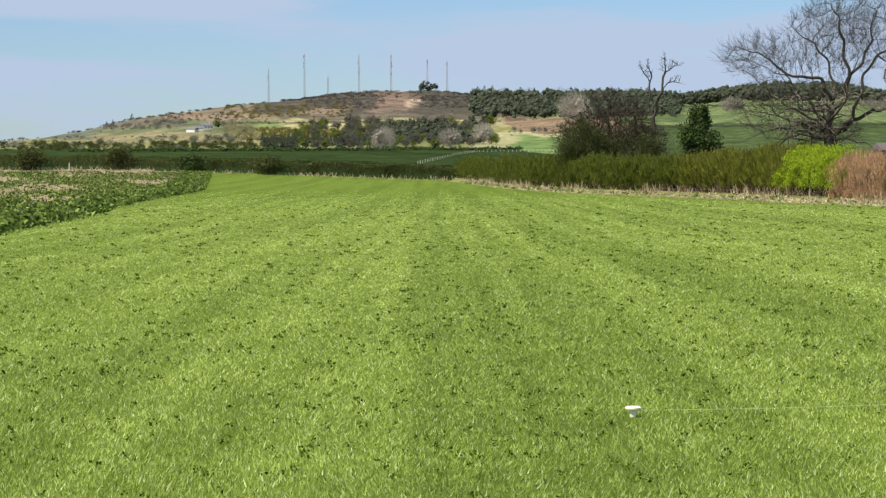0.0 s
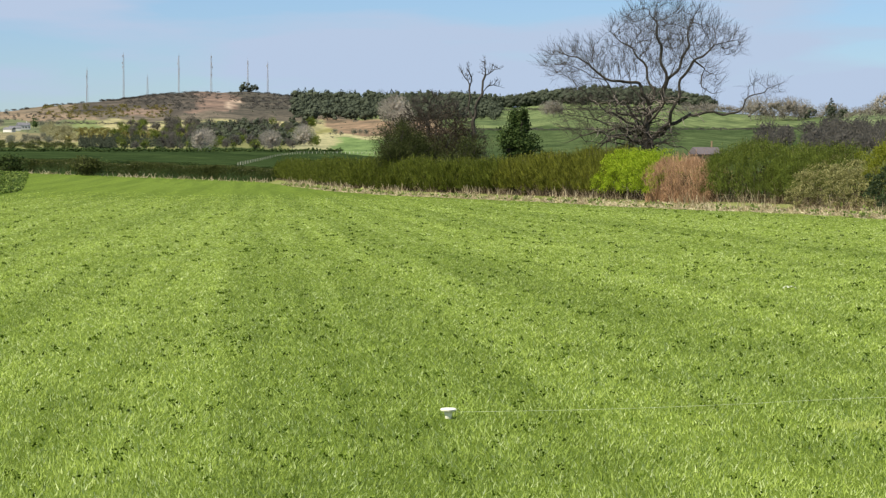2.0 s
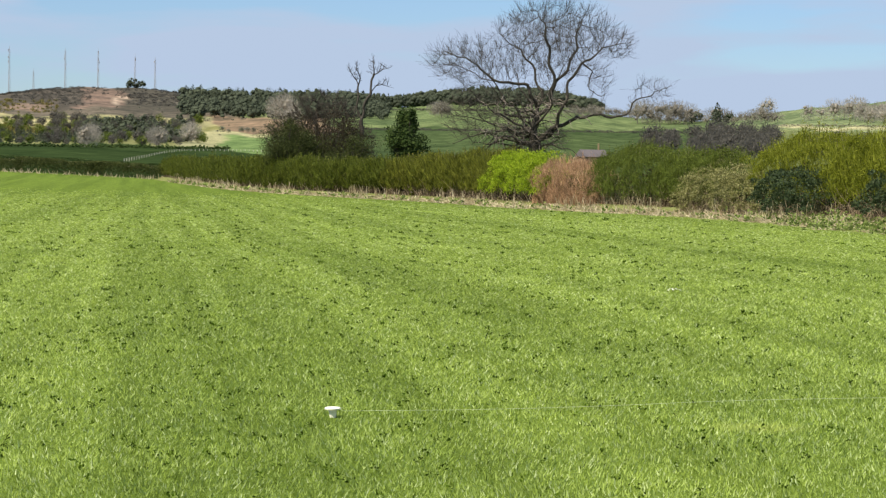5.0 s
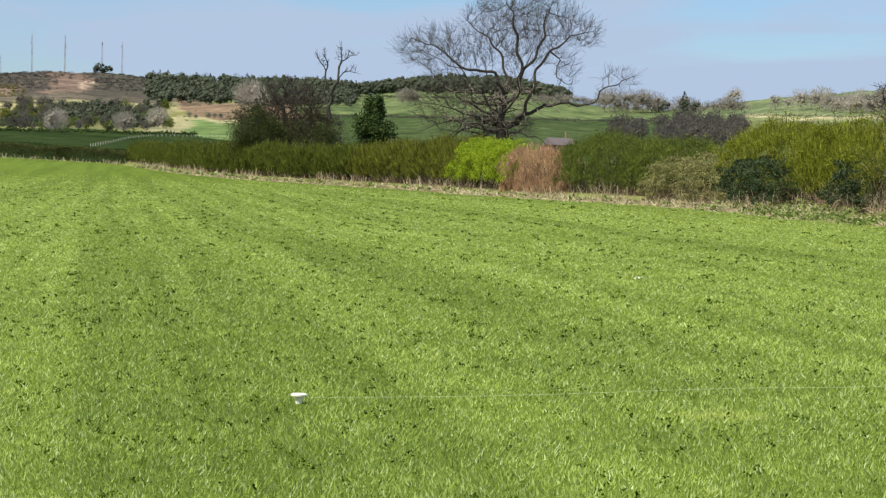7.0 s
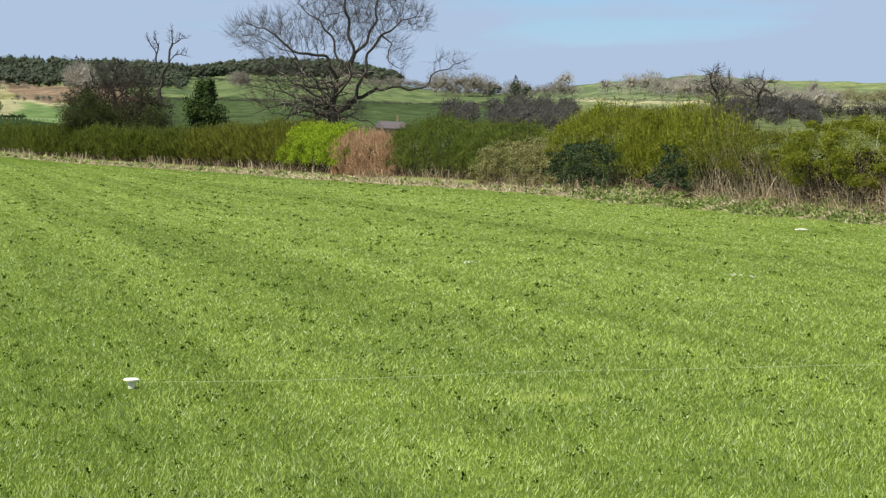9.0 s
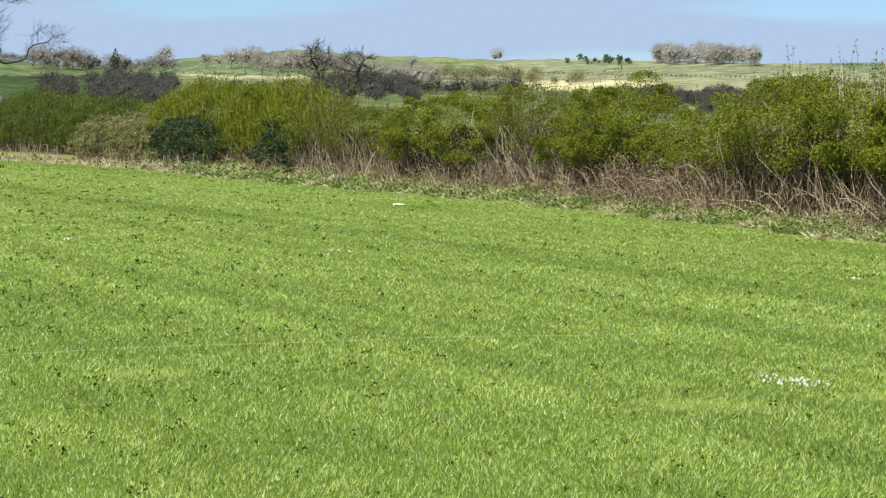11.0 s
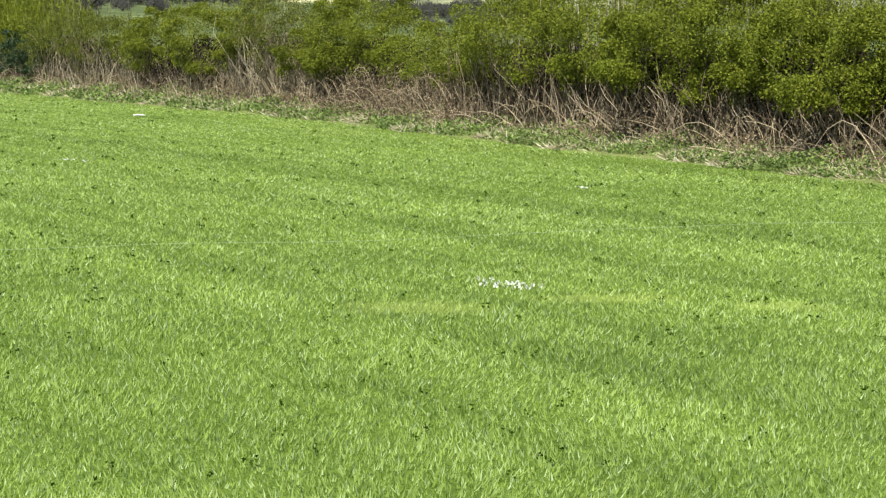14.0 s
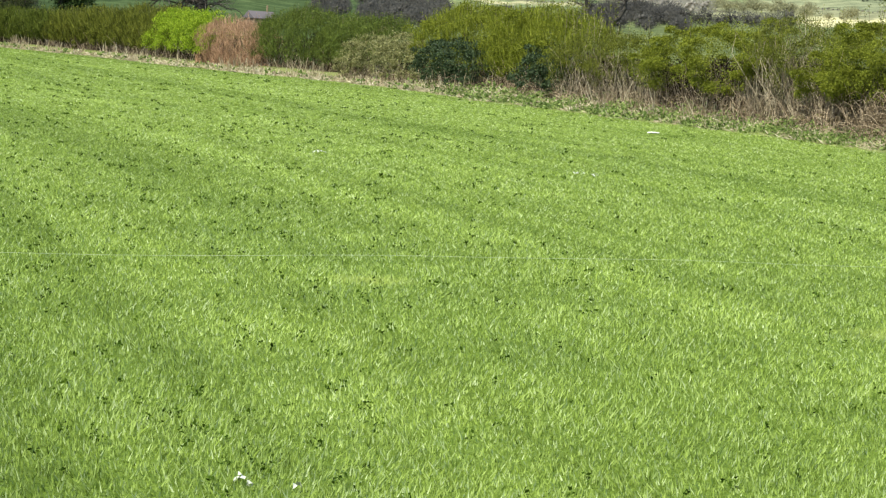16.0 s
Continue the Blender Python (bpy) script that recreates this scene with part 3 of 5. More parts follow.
    ob = thing(name, (float(line(ym)) + off + width / 2, ym, float(ground(line(ym) + off + width / 2, ym))), label, category, group)
    p, out = clustered(n)
    lv = leaves(p, size, rng, out * 0.9, 1.0, 1.0, True)
    if brush:
        q, qo = body(brush)
        st = strokes(q - np.array([0, 0, blade[0] * 0.4]), qo * 0.35 + np.array([0, 0, 1.0]) + rng.normal(0, 0.28, q.shape), rng.uniform(blade[0], blade[1], len(q)), blade[2] * rng.uniform(0.6, 1.3, len(q)), rng)
        lv = join(lv, (st[0], np.concatenate([st[1][:, :3], st[1][:, [0, 2, 3]]])))
    if sprigs:
        y = rng.uniform(y0, y1, sprigs)
        x = line(y) + off + width * rng.uniform(0.15, 0.9, sprigs)
        z0 = ground(x, y) + tall(y) * 0.85
        ln = np.minimum(rng.exponential(sprig_h * 0.4, sprigs) + 0.3 * sprig_h, sprig_h * 1.5)
        t = np.linspace(0, 1, 4)
        sway = rng.normal(0, 0.16, (sprigs, 2))
        pts = np.stack([x[:, None] + sway[:, :1] * t * ln[:, None], y[:, None] + sway[:, 1:] * t * ln[:, None], z0[:, None] + (ln[:, None] + 0.3) * t], -1)
        k = 22
        tt = rng.uniform(0.1, 1.0, (sprigs, k))
        lp = pts[:, :1] + (pts[:, -1:] - pts[:, :1]) * tt[..., None] + rng.normal(0, size * 0.45, (sprigs, k, 3))
        lv = join(lv, leaves(lp.reshape(-1, 3), size * 1.15, rng, aspect=1.0, tri=True))
        tagged(part("topgrowth", npmesh("topgrowth", *chains(pts, np.full(sprigs, 0.0045), np.full(sprigs, 0.0025)), twig or TWIG), ob, "thin upright shoots"), kind="stuff")
    tagged(part("foliage", npmesh("foliage", *lv, leaf), ob), kind="stuff")
    # added dark fill that stands in for shade between the stems
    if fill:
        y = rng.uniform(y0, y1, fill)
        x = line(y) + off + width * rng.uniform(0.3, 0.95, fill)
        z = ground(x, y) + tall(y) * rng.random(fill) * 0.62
        tagged(part("shade_fill", npmesh("shade_fill", *leaves(np.stack([x, y, z], 1), np.full(fill, size * 2.6), rng, None, 0.9, 1.0, True), TWIG_DARK), ob, "dark brown twig fill, darkened for the shade inside"), kind="stuff")
    if litter:
        y = rng.uniform(y0, y1, litter)
        x = line(y) + off + width * rng.uniform(-0.12, 0.4, litter)
        z = ground(x, y) + 0.02 + cane_h * rng.random(litter) ** 1.5 * (0.7 + 0.3 * np.sin(y * 3.1 + seed))
        tagged(part("litter", npmesh("litter", *leaves(np.stack([x, y, z], 1), np.full(litter, 0.05), rng, None, 0.9, 1.0, True), LITTER), ob, "dry brown bramble leaves"), kind="stuff")
    if stems:
        y = rng.uniform(y0, y1, stems)
        x = line(y) + off + width * (0.08 + 0.7 * rng.beta(1.1, 2.0, stems))
        t = np.linspace(0, 1, 5)
        hh = tall(y) * np.where(rng.random(stems) < 0.75, rng.uniform(0.2, 0.45, stems), rng.uniform(0.45, 0.7, stems))
        hh = np.maximum(hh, tall(y) * stem_h * rng.random(stems))
        sw = rng.normal(0, 0.6, (stems, 2)) * np.array([0.5, 1.0]) * hh[:, None]
        sw *= np.where(hh > 0.45 * tall(y), 0.45, 1.0)[:, None]
        kink = rng.normal(0, 0.055, (stems, 5, 2)) * hh[:, None, None] * (t > 0)[None, :, None]
        z0 = ground(x, y) - 0.03
        pts = np.stack([x[:, None] + sw[:, :1] * t + kink[..., 0], y[:, None] + sw[:, 1:] * t + kink[..., 1], z0[:, None] + hh[:, None] * t ** 0.9], -1)
        tagged(part("stemwork", npmesh("stemwork", *chains(pts, rng.uniform(*stem_r, stems), np.full(stems, 0.004)), twig or TWIG), ob, "bare woody stems"), kind="stuff")
    if arches:
        y = rng.uniform(y0, y1, arches)
        x = line(y) + off + width * rng.uniform(0.0, 0.45, arches)
        t = np.linspace(0, 1, 6)
        ln, hi = rng.uniform(0.4, 1.7, arches), 0.12 + (cane_h - 0.12) * rng.random(arches) ** 1.4
        a = rng.uniform(0, 2 * np.pi, arches)
        pts = np.stack([x[:, None] + 0.45 * np.cos(a)[:, None] * ln[:, None] * t, y[:, None] + np.sin(a)[:, None] * ln[:, None] * t,
                        ground(x, y)[:, None] - 0.02 + hi[:, None] * np.sin(np.pi * t * rng.uniform(0.45, 0.95, (arches, 1)))], -1)
        tagged(part("canework", npmesh("canework", *chains(pts, rng.uniform(0.005, 0.010, arches), np.full(arches, 0.004)), CANE), ob, "tangled dry bramble canes"), kind="stuff")
    return ob


CANE = leaf_mat("bramble_cane", (0.06, 0.041, 0.024), (0.225, 0.160, 0.094), (0.56, 0.44, 0.285), 0.0, 0.8)
LITTER = leaf_mat("dry_bramble_leaf", (0.09, 0.064, 0.036), (0.22, 0.163, 0.10), (0.43, 0.34, 0.225), 0.1, 0.85)
GREY_TWIG = leaf_mat("pale_twig", (0.085, 0.066, 0.042), (0.27, 0.215, 0.135), (0.60, 0.50, 0.34), 0.0, 0.85)
HAW_L = "hawthorn hedge bush in fresh yellow-green leaf over bare stems"


def hy(az, off=1.9):
    """How far along the hedge its front is met at this heading."""
    y = np.linspace(15, 329, 3000)
    return float(y[np.argmin(np.abs(np.degrees(np.arctan2(hedge_x(y) + off, y)) - az))])


# heading from, to, height, leaves, leaf size, forward offset, width, bare share, stems, canes, shoots
def hedge_bush(name, label, a1, a0, h, leaf, n, size, off, width, bare, stems, canes, shoots, seed, **more):
    bush(name, label, hy(a1), hy(a0), h, leaf, n, size, off, width, bare, stems, more.pop("twig", TWIG), canes, shoots, seed, **more)


hedge_bush("elder_bush", "dark glossy evergreen bush at the foot of the hedge", 48.0, 42.2, 1.55, IVY, 30000, 0.052, 0.5, 1.5, 0.22, 110, 60, 0, 1, fill=1500)
for s, (a1, a0, hh, nn) in enumerate([(46.5, 40.5, 2.3, 38000), (41.0, 36.6, 2.4, 42000), (37.0, 33.2, 2.45, 44000), (33.6, 29.1, 2.5, 48000)]):
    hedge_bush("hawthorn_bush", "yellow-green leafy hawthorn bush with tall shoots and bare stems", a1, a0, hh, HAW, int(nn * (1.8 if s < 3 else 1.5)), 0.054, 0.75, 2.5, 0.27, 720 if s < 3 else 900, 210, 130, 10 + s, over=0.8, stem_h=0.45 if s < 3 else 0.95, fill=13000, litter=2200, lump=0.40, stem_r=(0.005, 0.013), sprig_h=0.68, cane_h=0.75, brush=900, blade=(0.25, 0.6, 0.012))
hedge_bush("bramble_thicket", "low tangle of pinkish dry bramble with sparse leaves", 29.6, 26.6, 1.7, HAW, 30000, 0.046, 0.8, 2.0, 0.42, 480, 520, 14, 20, fill=6500, cane_h=1.25, litter=11000)
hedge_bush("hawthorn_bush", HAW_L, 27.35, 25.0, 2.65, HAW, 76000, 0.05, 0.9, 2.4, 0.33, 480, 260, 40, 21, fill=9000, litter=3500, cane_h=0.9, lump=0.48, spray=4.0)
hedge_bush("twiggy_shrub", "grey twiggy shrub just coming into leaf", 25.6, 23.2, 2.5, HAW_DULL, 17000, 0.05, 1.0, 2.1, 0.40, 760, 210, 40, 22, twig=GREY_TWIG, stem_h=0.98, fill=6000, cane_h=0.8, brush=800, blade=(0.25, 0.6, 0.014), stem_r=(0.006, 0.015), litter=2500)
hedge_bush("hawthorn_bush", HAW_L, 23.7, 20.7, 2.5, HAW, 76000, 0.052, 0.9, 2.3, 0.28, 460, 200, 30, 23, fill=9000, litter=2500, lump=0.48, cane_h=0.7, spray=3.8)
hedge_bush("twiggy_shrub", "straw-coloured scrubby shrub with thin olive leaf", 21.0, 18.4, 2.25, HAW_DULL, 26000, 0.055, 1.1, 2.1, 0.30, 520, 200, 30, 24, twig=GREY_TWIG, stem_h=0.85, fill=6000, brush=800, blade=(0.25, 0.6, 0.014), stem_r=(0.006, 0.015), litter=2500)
hedge_bush("ivy_bush", "dark ivy-covered bush beside pale dead stems", 18.65, 17.5, 1.75, IVY, 14000, 0.085, 1.2, 1.4, 0.12, 110, 60, 0, 25, dome=0.8)
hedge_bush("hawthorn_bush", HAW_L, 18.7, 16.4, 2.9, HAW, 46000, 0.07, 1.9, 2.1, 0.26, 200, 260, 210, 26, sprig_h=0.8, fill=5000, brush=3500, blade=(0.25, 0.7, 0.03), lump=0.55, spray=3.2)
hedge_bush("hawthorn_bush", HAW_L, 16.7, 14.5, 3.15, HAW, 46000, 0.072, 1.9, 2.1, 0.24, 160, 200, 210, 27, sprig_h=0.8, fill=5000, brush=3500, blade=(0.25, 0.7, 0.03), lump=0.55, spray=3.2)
hedge_bush("ivy_bush", "rounded dark ivy-covered bush on the hedge front", 16.4, 15.15, 2.0, IVY, 16000, 0.095, 0.9, 1.5, 0.06, 90, 60, 0, 28, dome=0.8)
hedge_bush("bramble_mound", "sloping mound of pale bramble and dead stems", 14.95, 13.2, 2.0, BRAMBLE, 30000, 0.08, 0.7, 2.2, 0.0, 320, 300, 0, 29, dome=0.7)
hedge_bush("willow_bush", "upright olive-green willow bush in the hedge", 14.0, 12.2, 2.85, OLIVE, 42000, 0.07, 1.6, 2.4, 0.14, 200, 160, 260, 30, dome=0.75, sprig_h=0.45, fill=3500, brush=4500, blade=(0.3, 0.7, 0.02), spray=8)
hedge_bush("willow_bush", "upright olive-green willow bush in the hedge", 12.6, 10.6, 3.0, OLIVE, 42000, 0.07, 1.5, 2.4, 0.13, 200, 160, 260, 31, dome=0.75, sprig_h=0.45, fill=3500, brush=4500, blade=(0.3, 0.7, 0.02), spray=8)
hedge_bush("russet_bush", "rust-coloured bare twiggy bush", 10.95, 9.55, 2.5, RUST, 14000, 0.06, 1.0, 2.0, 0.0, 700, 60, 50, 32, dome=0.7, twig=RUST, stem_r=(0.012, 0.024), fill=2500, brush=9000, blade=(0.2, 0.5, 0.016))
hedge_bush("lime_bush", "bright lime-green young leafy bush", 9.9, 8.4, 3.0, LIME, 34000, 0.095, 1.0, 2.3, 0.17, 160, 60, 30, 33, dome=0.7, fill=2500, brush=1500, blade=(0.25, 0.5, 0.03), lump=0.5)
for s, (a1, a0, hh) in enumerate([(8.75, 7.9, 2.95), (8.05, 7.2, 2.85), (7.35, 6.5, 2.75), (6.65, 5.8, 2.6), (5.95, 5.0, 2.55), (5.15, 4.1, 2.5), (4.25, 3.2, 2.6), (3.3, 2.2, 2.65), (2.35, 1.1, 2.65), (1.25, 0.1, 2.5)]):
    hedge_bush("clipped_hedge", "dull olive hedge bush beginning to leaf", a1, a0, hh, HAW_DULL if s < 4 else CLIPPED, 26000, 0.072 + 0.008 * s, 1.3, 2.5, 0.17 if s < 5 else 0.08, 240, 60, 150, 40 + s, stem_r=(0.016, 0.034), sprig_h=0.6, dome=0.2, fill=3000, brush=6500, blade=(0.35, 0.85, 0.03 + 0.002 * s), lump=0.45, spray=3.5)


def stalk_clump(a1, a0, h, n, seed):
    """Tall pale dead stalks standing behind the front of the hedge."""
    rng = np.random.default_rng(seed)
    y = rng.uniform(hy(a1), hy(a0), n)
    x = hedge_x(y) + rng.uniform(1.6, 3.2, n)
    b = np.stack([x, y, ground(x, y)], 1)
    t = b + np.stack([rng.normal(0, 0.08, n), rng.normal(0, 0.1, n), h * rng.uniform(0.75, 1.05, n)], 1)
    ob = thing("stalk_clump", tuple(b.mean(0)), "tall pale dead stalks standing up through the hedge", "weeds")
    tagged(part("stalks", npmesh("stalks", *tubes(b, t, np.full(n, 0.012), np.full(n, 0.006), 4), STRAW), ob), kind="stuff")


stalk_clump(33.0, 31.2, 2.85, 46, 301)


def cross_hedge(y_at, x0, x1, h, leaf, n, size, seed, label, name="field_end_hedge"):
    rng = np.random.default_rng(seed)
    x = rng.uniform(x0, x1, n)
    y = y_at(x) + rng.uniform(-0.9, 0.9, n)
    hh = h * (1 + 0.14 * wobble(x * 0.33, seed))
    z = hh * np.sqrt(rng.random(n))
    ob = thing(name, ((x0 + x1) / 2, float(y_at((x0 + x1) / 2)), float(ground((x0 + x1) / 2, y_at((x0 + x1) / 2)))), label, "hedge", "hedges across the field end")
    tagged(part("foliage", npmesh("foliage", *leaves(np.stack([x, y, ground(x, y) + z], 1), size, rng, None, 1.0, 1.0, True), leaf), ob), kind="stuff")
    m = int(abs(x1 - x0) * 5)
    sx = rng.uniform(x0, x1, m)
    sy = y_at(sx) - 1.0 + rng.normal(0, 0.3, m)
    b = np.stack([sx, sy, ground(sx, sy) - 0.02], 1)
    tagged(part("stemwork", npmesh("stemwork", *tubes(b, b + np.stack([rng.normal(0, 0.3, m), 0 * sx, rng.uniform(0.15, 0.7, m)], 1), np.full(m, 0.045), np.full(m, 0.025), 3), STRAW), ob, "pale dead stems"), kind="stuff")


end_y = lambda x: 322.0 - 0.10 * x
for s, (a, b) in enumerate([(-64, -46), (-47, -31), (-32, -17), (-18, -6), (-8, 4)]):
    cross_hedge(end_y, a, b, 1.9, END_LEAF, 12000, 0.17, 60 + s, "dark olive boundary hedge with dead stems at its foot")
dark_y = lambda x: 560.0 + 0.0 * x
cross_hedge(dark_y, -75, -30, 1.3, HOLLY, 5500, 0.3, 70, "dark evergreen hedgerow across the far pasture", "far_hedgerow")
cross_hedge(dark_y, -32, 2, 1.2, HOLLY, 4500, 0.3, 71, "dark evergreen hedgerow across the far pasture", "far_hedgerow")
cross_hedge(dark_y, 0, 32, 1.2, HOLLY, 4500, 0.3, 72, "dark evergreen hedgerow across the far pasture", "far_hedgerow")


# ------------------------------------------------------------------ trees
def colonise(stem, up, cloud, step, reach, kill, rounds, rng, wild):
    """Grows limbs from given nodes (with their parents) towards a cloud of points. Returns nodes and each one's parent."""
    nodes, par = [np.array(p, float) for p in stem], list(up)
    pts = np.array(cloud)
    near = np.full(len(pts), 1e9)
    who = np.zeros(len(pts), int)

    def update(lo):
        nonlocal near, who
        for k in range(lo, len(nodes)):
            d = ((pts - nodes[k]) ** 2).sum(1)
            m = d < near
            near[m], who[m] = d[m], k

    update(0)
    for _ in range(rounds):
        act = near < reach * reach
        if not act.any() or len(pts) < 4:
            break
        lo = len(nodes)
        ids = who[act]
        dirs = unit(pts[act] - np.array(nodes)[ids])
        order = np.unique(ids)
        for k in order:
            d = dirs[ids == k].sum(0) + rng.normal(0, wild, 3)
            d /= np.linalg.norm(d) + 1e-9
            p = nodes[k] + d * step
            nodes.append(p)
            par.append(int(k))
        update(lo)
        live = near > kill * kill
        pts, near, who = pts[live], near[live], who[live]
    return np.array(nodes), np.array(par)


def radii(par, tip, power=2.3):
    r = np.zeros(len(par))
    for k in range(len(par) - 1, -1, -1):
        if r[k] == 0:
            r[k] = tip ** power
        if par[k] >= 0:
            r[par[k]] += r[k]
    return r ** (1 / power)


def limbs(lines, step):
    """Nodes and parents of main limbs, each a run of (across, height) points with how far it reaches back or forward."""
    nodes, par, least = [], [], []
    for back, run in lines:
        q = np.array([(x, 0.0, z) for x, z in run], float)
        d = np.concatenate([[0], np.cumsum(np.linalg.norm(np.diff(q, axis=0), axis=1))])
        m = max(3, int(d[-1] / step))
        t = np.linspace(0, d[-1], m)
        w = np.stack([np.interp(t, d, q[:, k]) for k in range(3)], 1)
        for _ in range(2):
            w[1:-1] = 0.25 * w[:-2] + 0.5 * w[1:-1] + 0.25 * w[2:]
        w[:, 1] = back * (t / d[-1]) ** 0.8 + 0.12 * np.sin(t * 1.9 + back)
        sway = np.minimum(t, 1.0) * np.minimum(d[-1] - t, 1.0)
        w[:, 0] += 0.13 * sway * np.sin(t * 3.1 + 2 * back)
        w[:, 2] += 0.10 * sway * np.sin(t * 3.7 + 5 * back)
        last = -1
        if nodes:
            have = np.array(nodes)
            last = int(np.argmin(((have[:, [0, 2]] - w[0, [0, 2]]) ** 2).sum(1)))
            w[:, 1] += have[last][1]
        for p, u in zip(w[0 if last < 0 else 1:], np.linspace(1, 0, m)):
            nodes.append(p)
            par.append(last)
            least.append(0.02 + 0.016 * d[-1] ** 0.9 * u)
            last = len(nodes) - 1
    return nodes, par, np.array(least)


def bare_tree(name, label, base, blobs, lines, step, n, seed, bark, tip=0.014, twigs=5, twig_len=0.7, thick=0.08, trunk_r=0.4, spare=(0.9, 2.6), power=2.3, wild=0.2, rise=0.3, fan=0.0, shoots=0):
    """A leafless tree: finer limbs grown from the main ones into a crown made of ellipsoids (centre, half-sizes, share), all in metres above its base."""
    rng = np.random.default_rng(seed)
    base = np.array(base, float)
    cloud = []
    for c, s, share in blobs:
        q = unit(rng.normal(size=(int(n * share), 3))) * (rng.random((int(n * share), 1)) ** 0.45)
        cloud.append(np.array(c) + q * np.array(s))
    cloud = np.concatenate(cloud)
    stem, up, least = limbs(lines, step)
    ks = len(stem)
    N, par = colonise(stem, up, cloud, step, spare[1] * 3.2, spare[0] * step * 1.6, 150, rng, wild)
    r = radii(par, tip, power)
    r = r * (trunk_r / r[0]) ** np.clip((r - tip) / (r[0] - tip), 0, 1)
    r[:ks] = np.maximum(r[:ks], least)
    r[0] *= 1.25
    ch = np.where(par >= 0)[0]
    jig = N + rng.normal(0, 0.08 * step, N.shape) * (np.arange(len(N)) > 2)[:, None]
    p0, p1, r0, r1 = jig[par[ch]], jig[ch], np.minimum(r[par[ch]], r[ch] * 1.35), r[ch]
    ob = thing(name, tuple(base), label, "tree")
    big = r1 > thick
    part("trunk", npmesh("trunk", *[a if i else a + base for i, a in enumerate(tubes(p0[big], p1[big], r0[big], r1[big], 7))], bark, True), ob)
    v, f = tubes(p0[~big], p1[~big], r0[~big], r1[~big], 3)
    ends = np.where(r < tip * 2.6)[0]
    e = np.repeat(ends, twigs)
    d0 = unit(jig[e] - jig[np.maximum(par[e], 0)])
    d = unit(d0 + rng.normal(0, 0.42, d0.shape) + np.array([0, 0, rise]) + fan * unit(jig[e] - np.array([0, 0, 0.45 * cloud[:, 2].max()])))
    ln = rng.uniform(0.35, 1.0, (len(e), 1)) * twig_len
    midp = jig[e] + d * ln * 0.55
    tipp = midp + unit(d + rng.normal(0, 0.35, d.shape) + np.array([0, 0, rise])) * ln * 0.5
    v2, f2 = tubes(np.concatenate([jig[e], midp]), np.concatenate([midp, tipp]), np.full(2 * len(e), tip * 0.65), np.full(2 * len(e), tip * 0.4), 3)
    v, f = join((v, f), (v2, f2))
    tagged(part("crown", npmesh("crown", v + base, f, bark), ob), kind="stuff")
    if shoots:
        low = np.where((jig[:, 2] > 3.2) & (jig[:, 2] < 7.4) & (np.abs(jig[:, 0]) < 4.5) & (r > 0.05))[0]
        a = jig[rng.choice(low, shoots)]
        ln = rng.uniform(0.5, 1.5, (shoots, 1, 1))
        d0 = unit(rng.normal(size=(shoots, 3)) * np.array([1, 0.8, 0.7]) + np.array([0, 0, 0.35]))
        t = np.linspace(0, 1, 5)[None, :, None]
        pts = a[:, None] + d0[:, None] * t * ln + rng.normal(0, 0.09, (shoots, 5, 3)) * t * ln + np.array([0, 0, -0.25]) * t ** 2 * ln
        tagged(part("shootwork", npmesh("shootwork", *[q if i else q + base for i, q in enumerate(chains(pts, np.full(shoots, 0.035), np.full(shoots, 0.012)))], BARK_GREY), ob, "pale twisted shoots round the trunk"), kind="stuff")
    return ob


def at(d, az):
    x, y = d * math.sin(radians(az)), d * math.cos(radians(az))
    return (x, y, float(ground(x, y)) - 0.1)


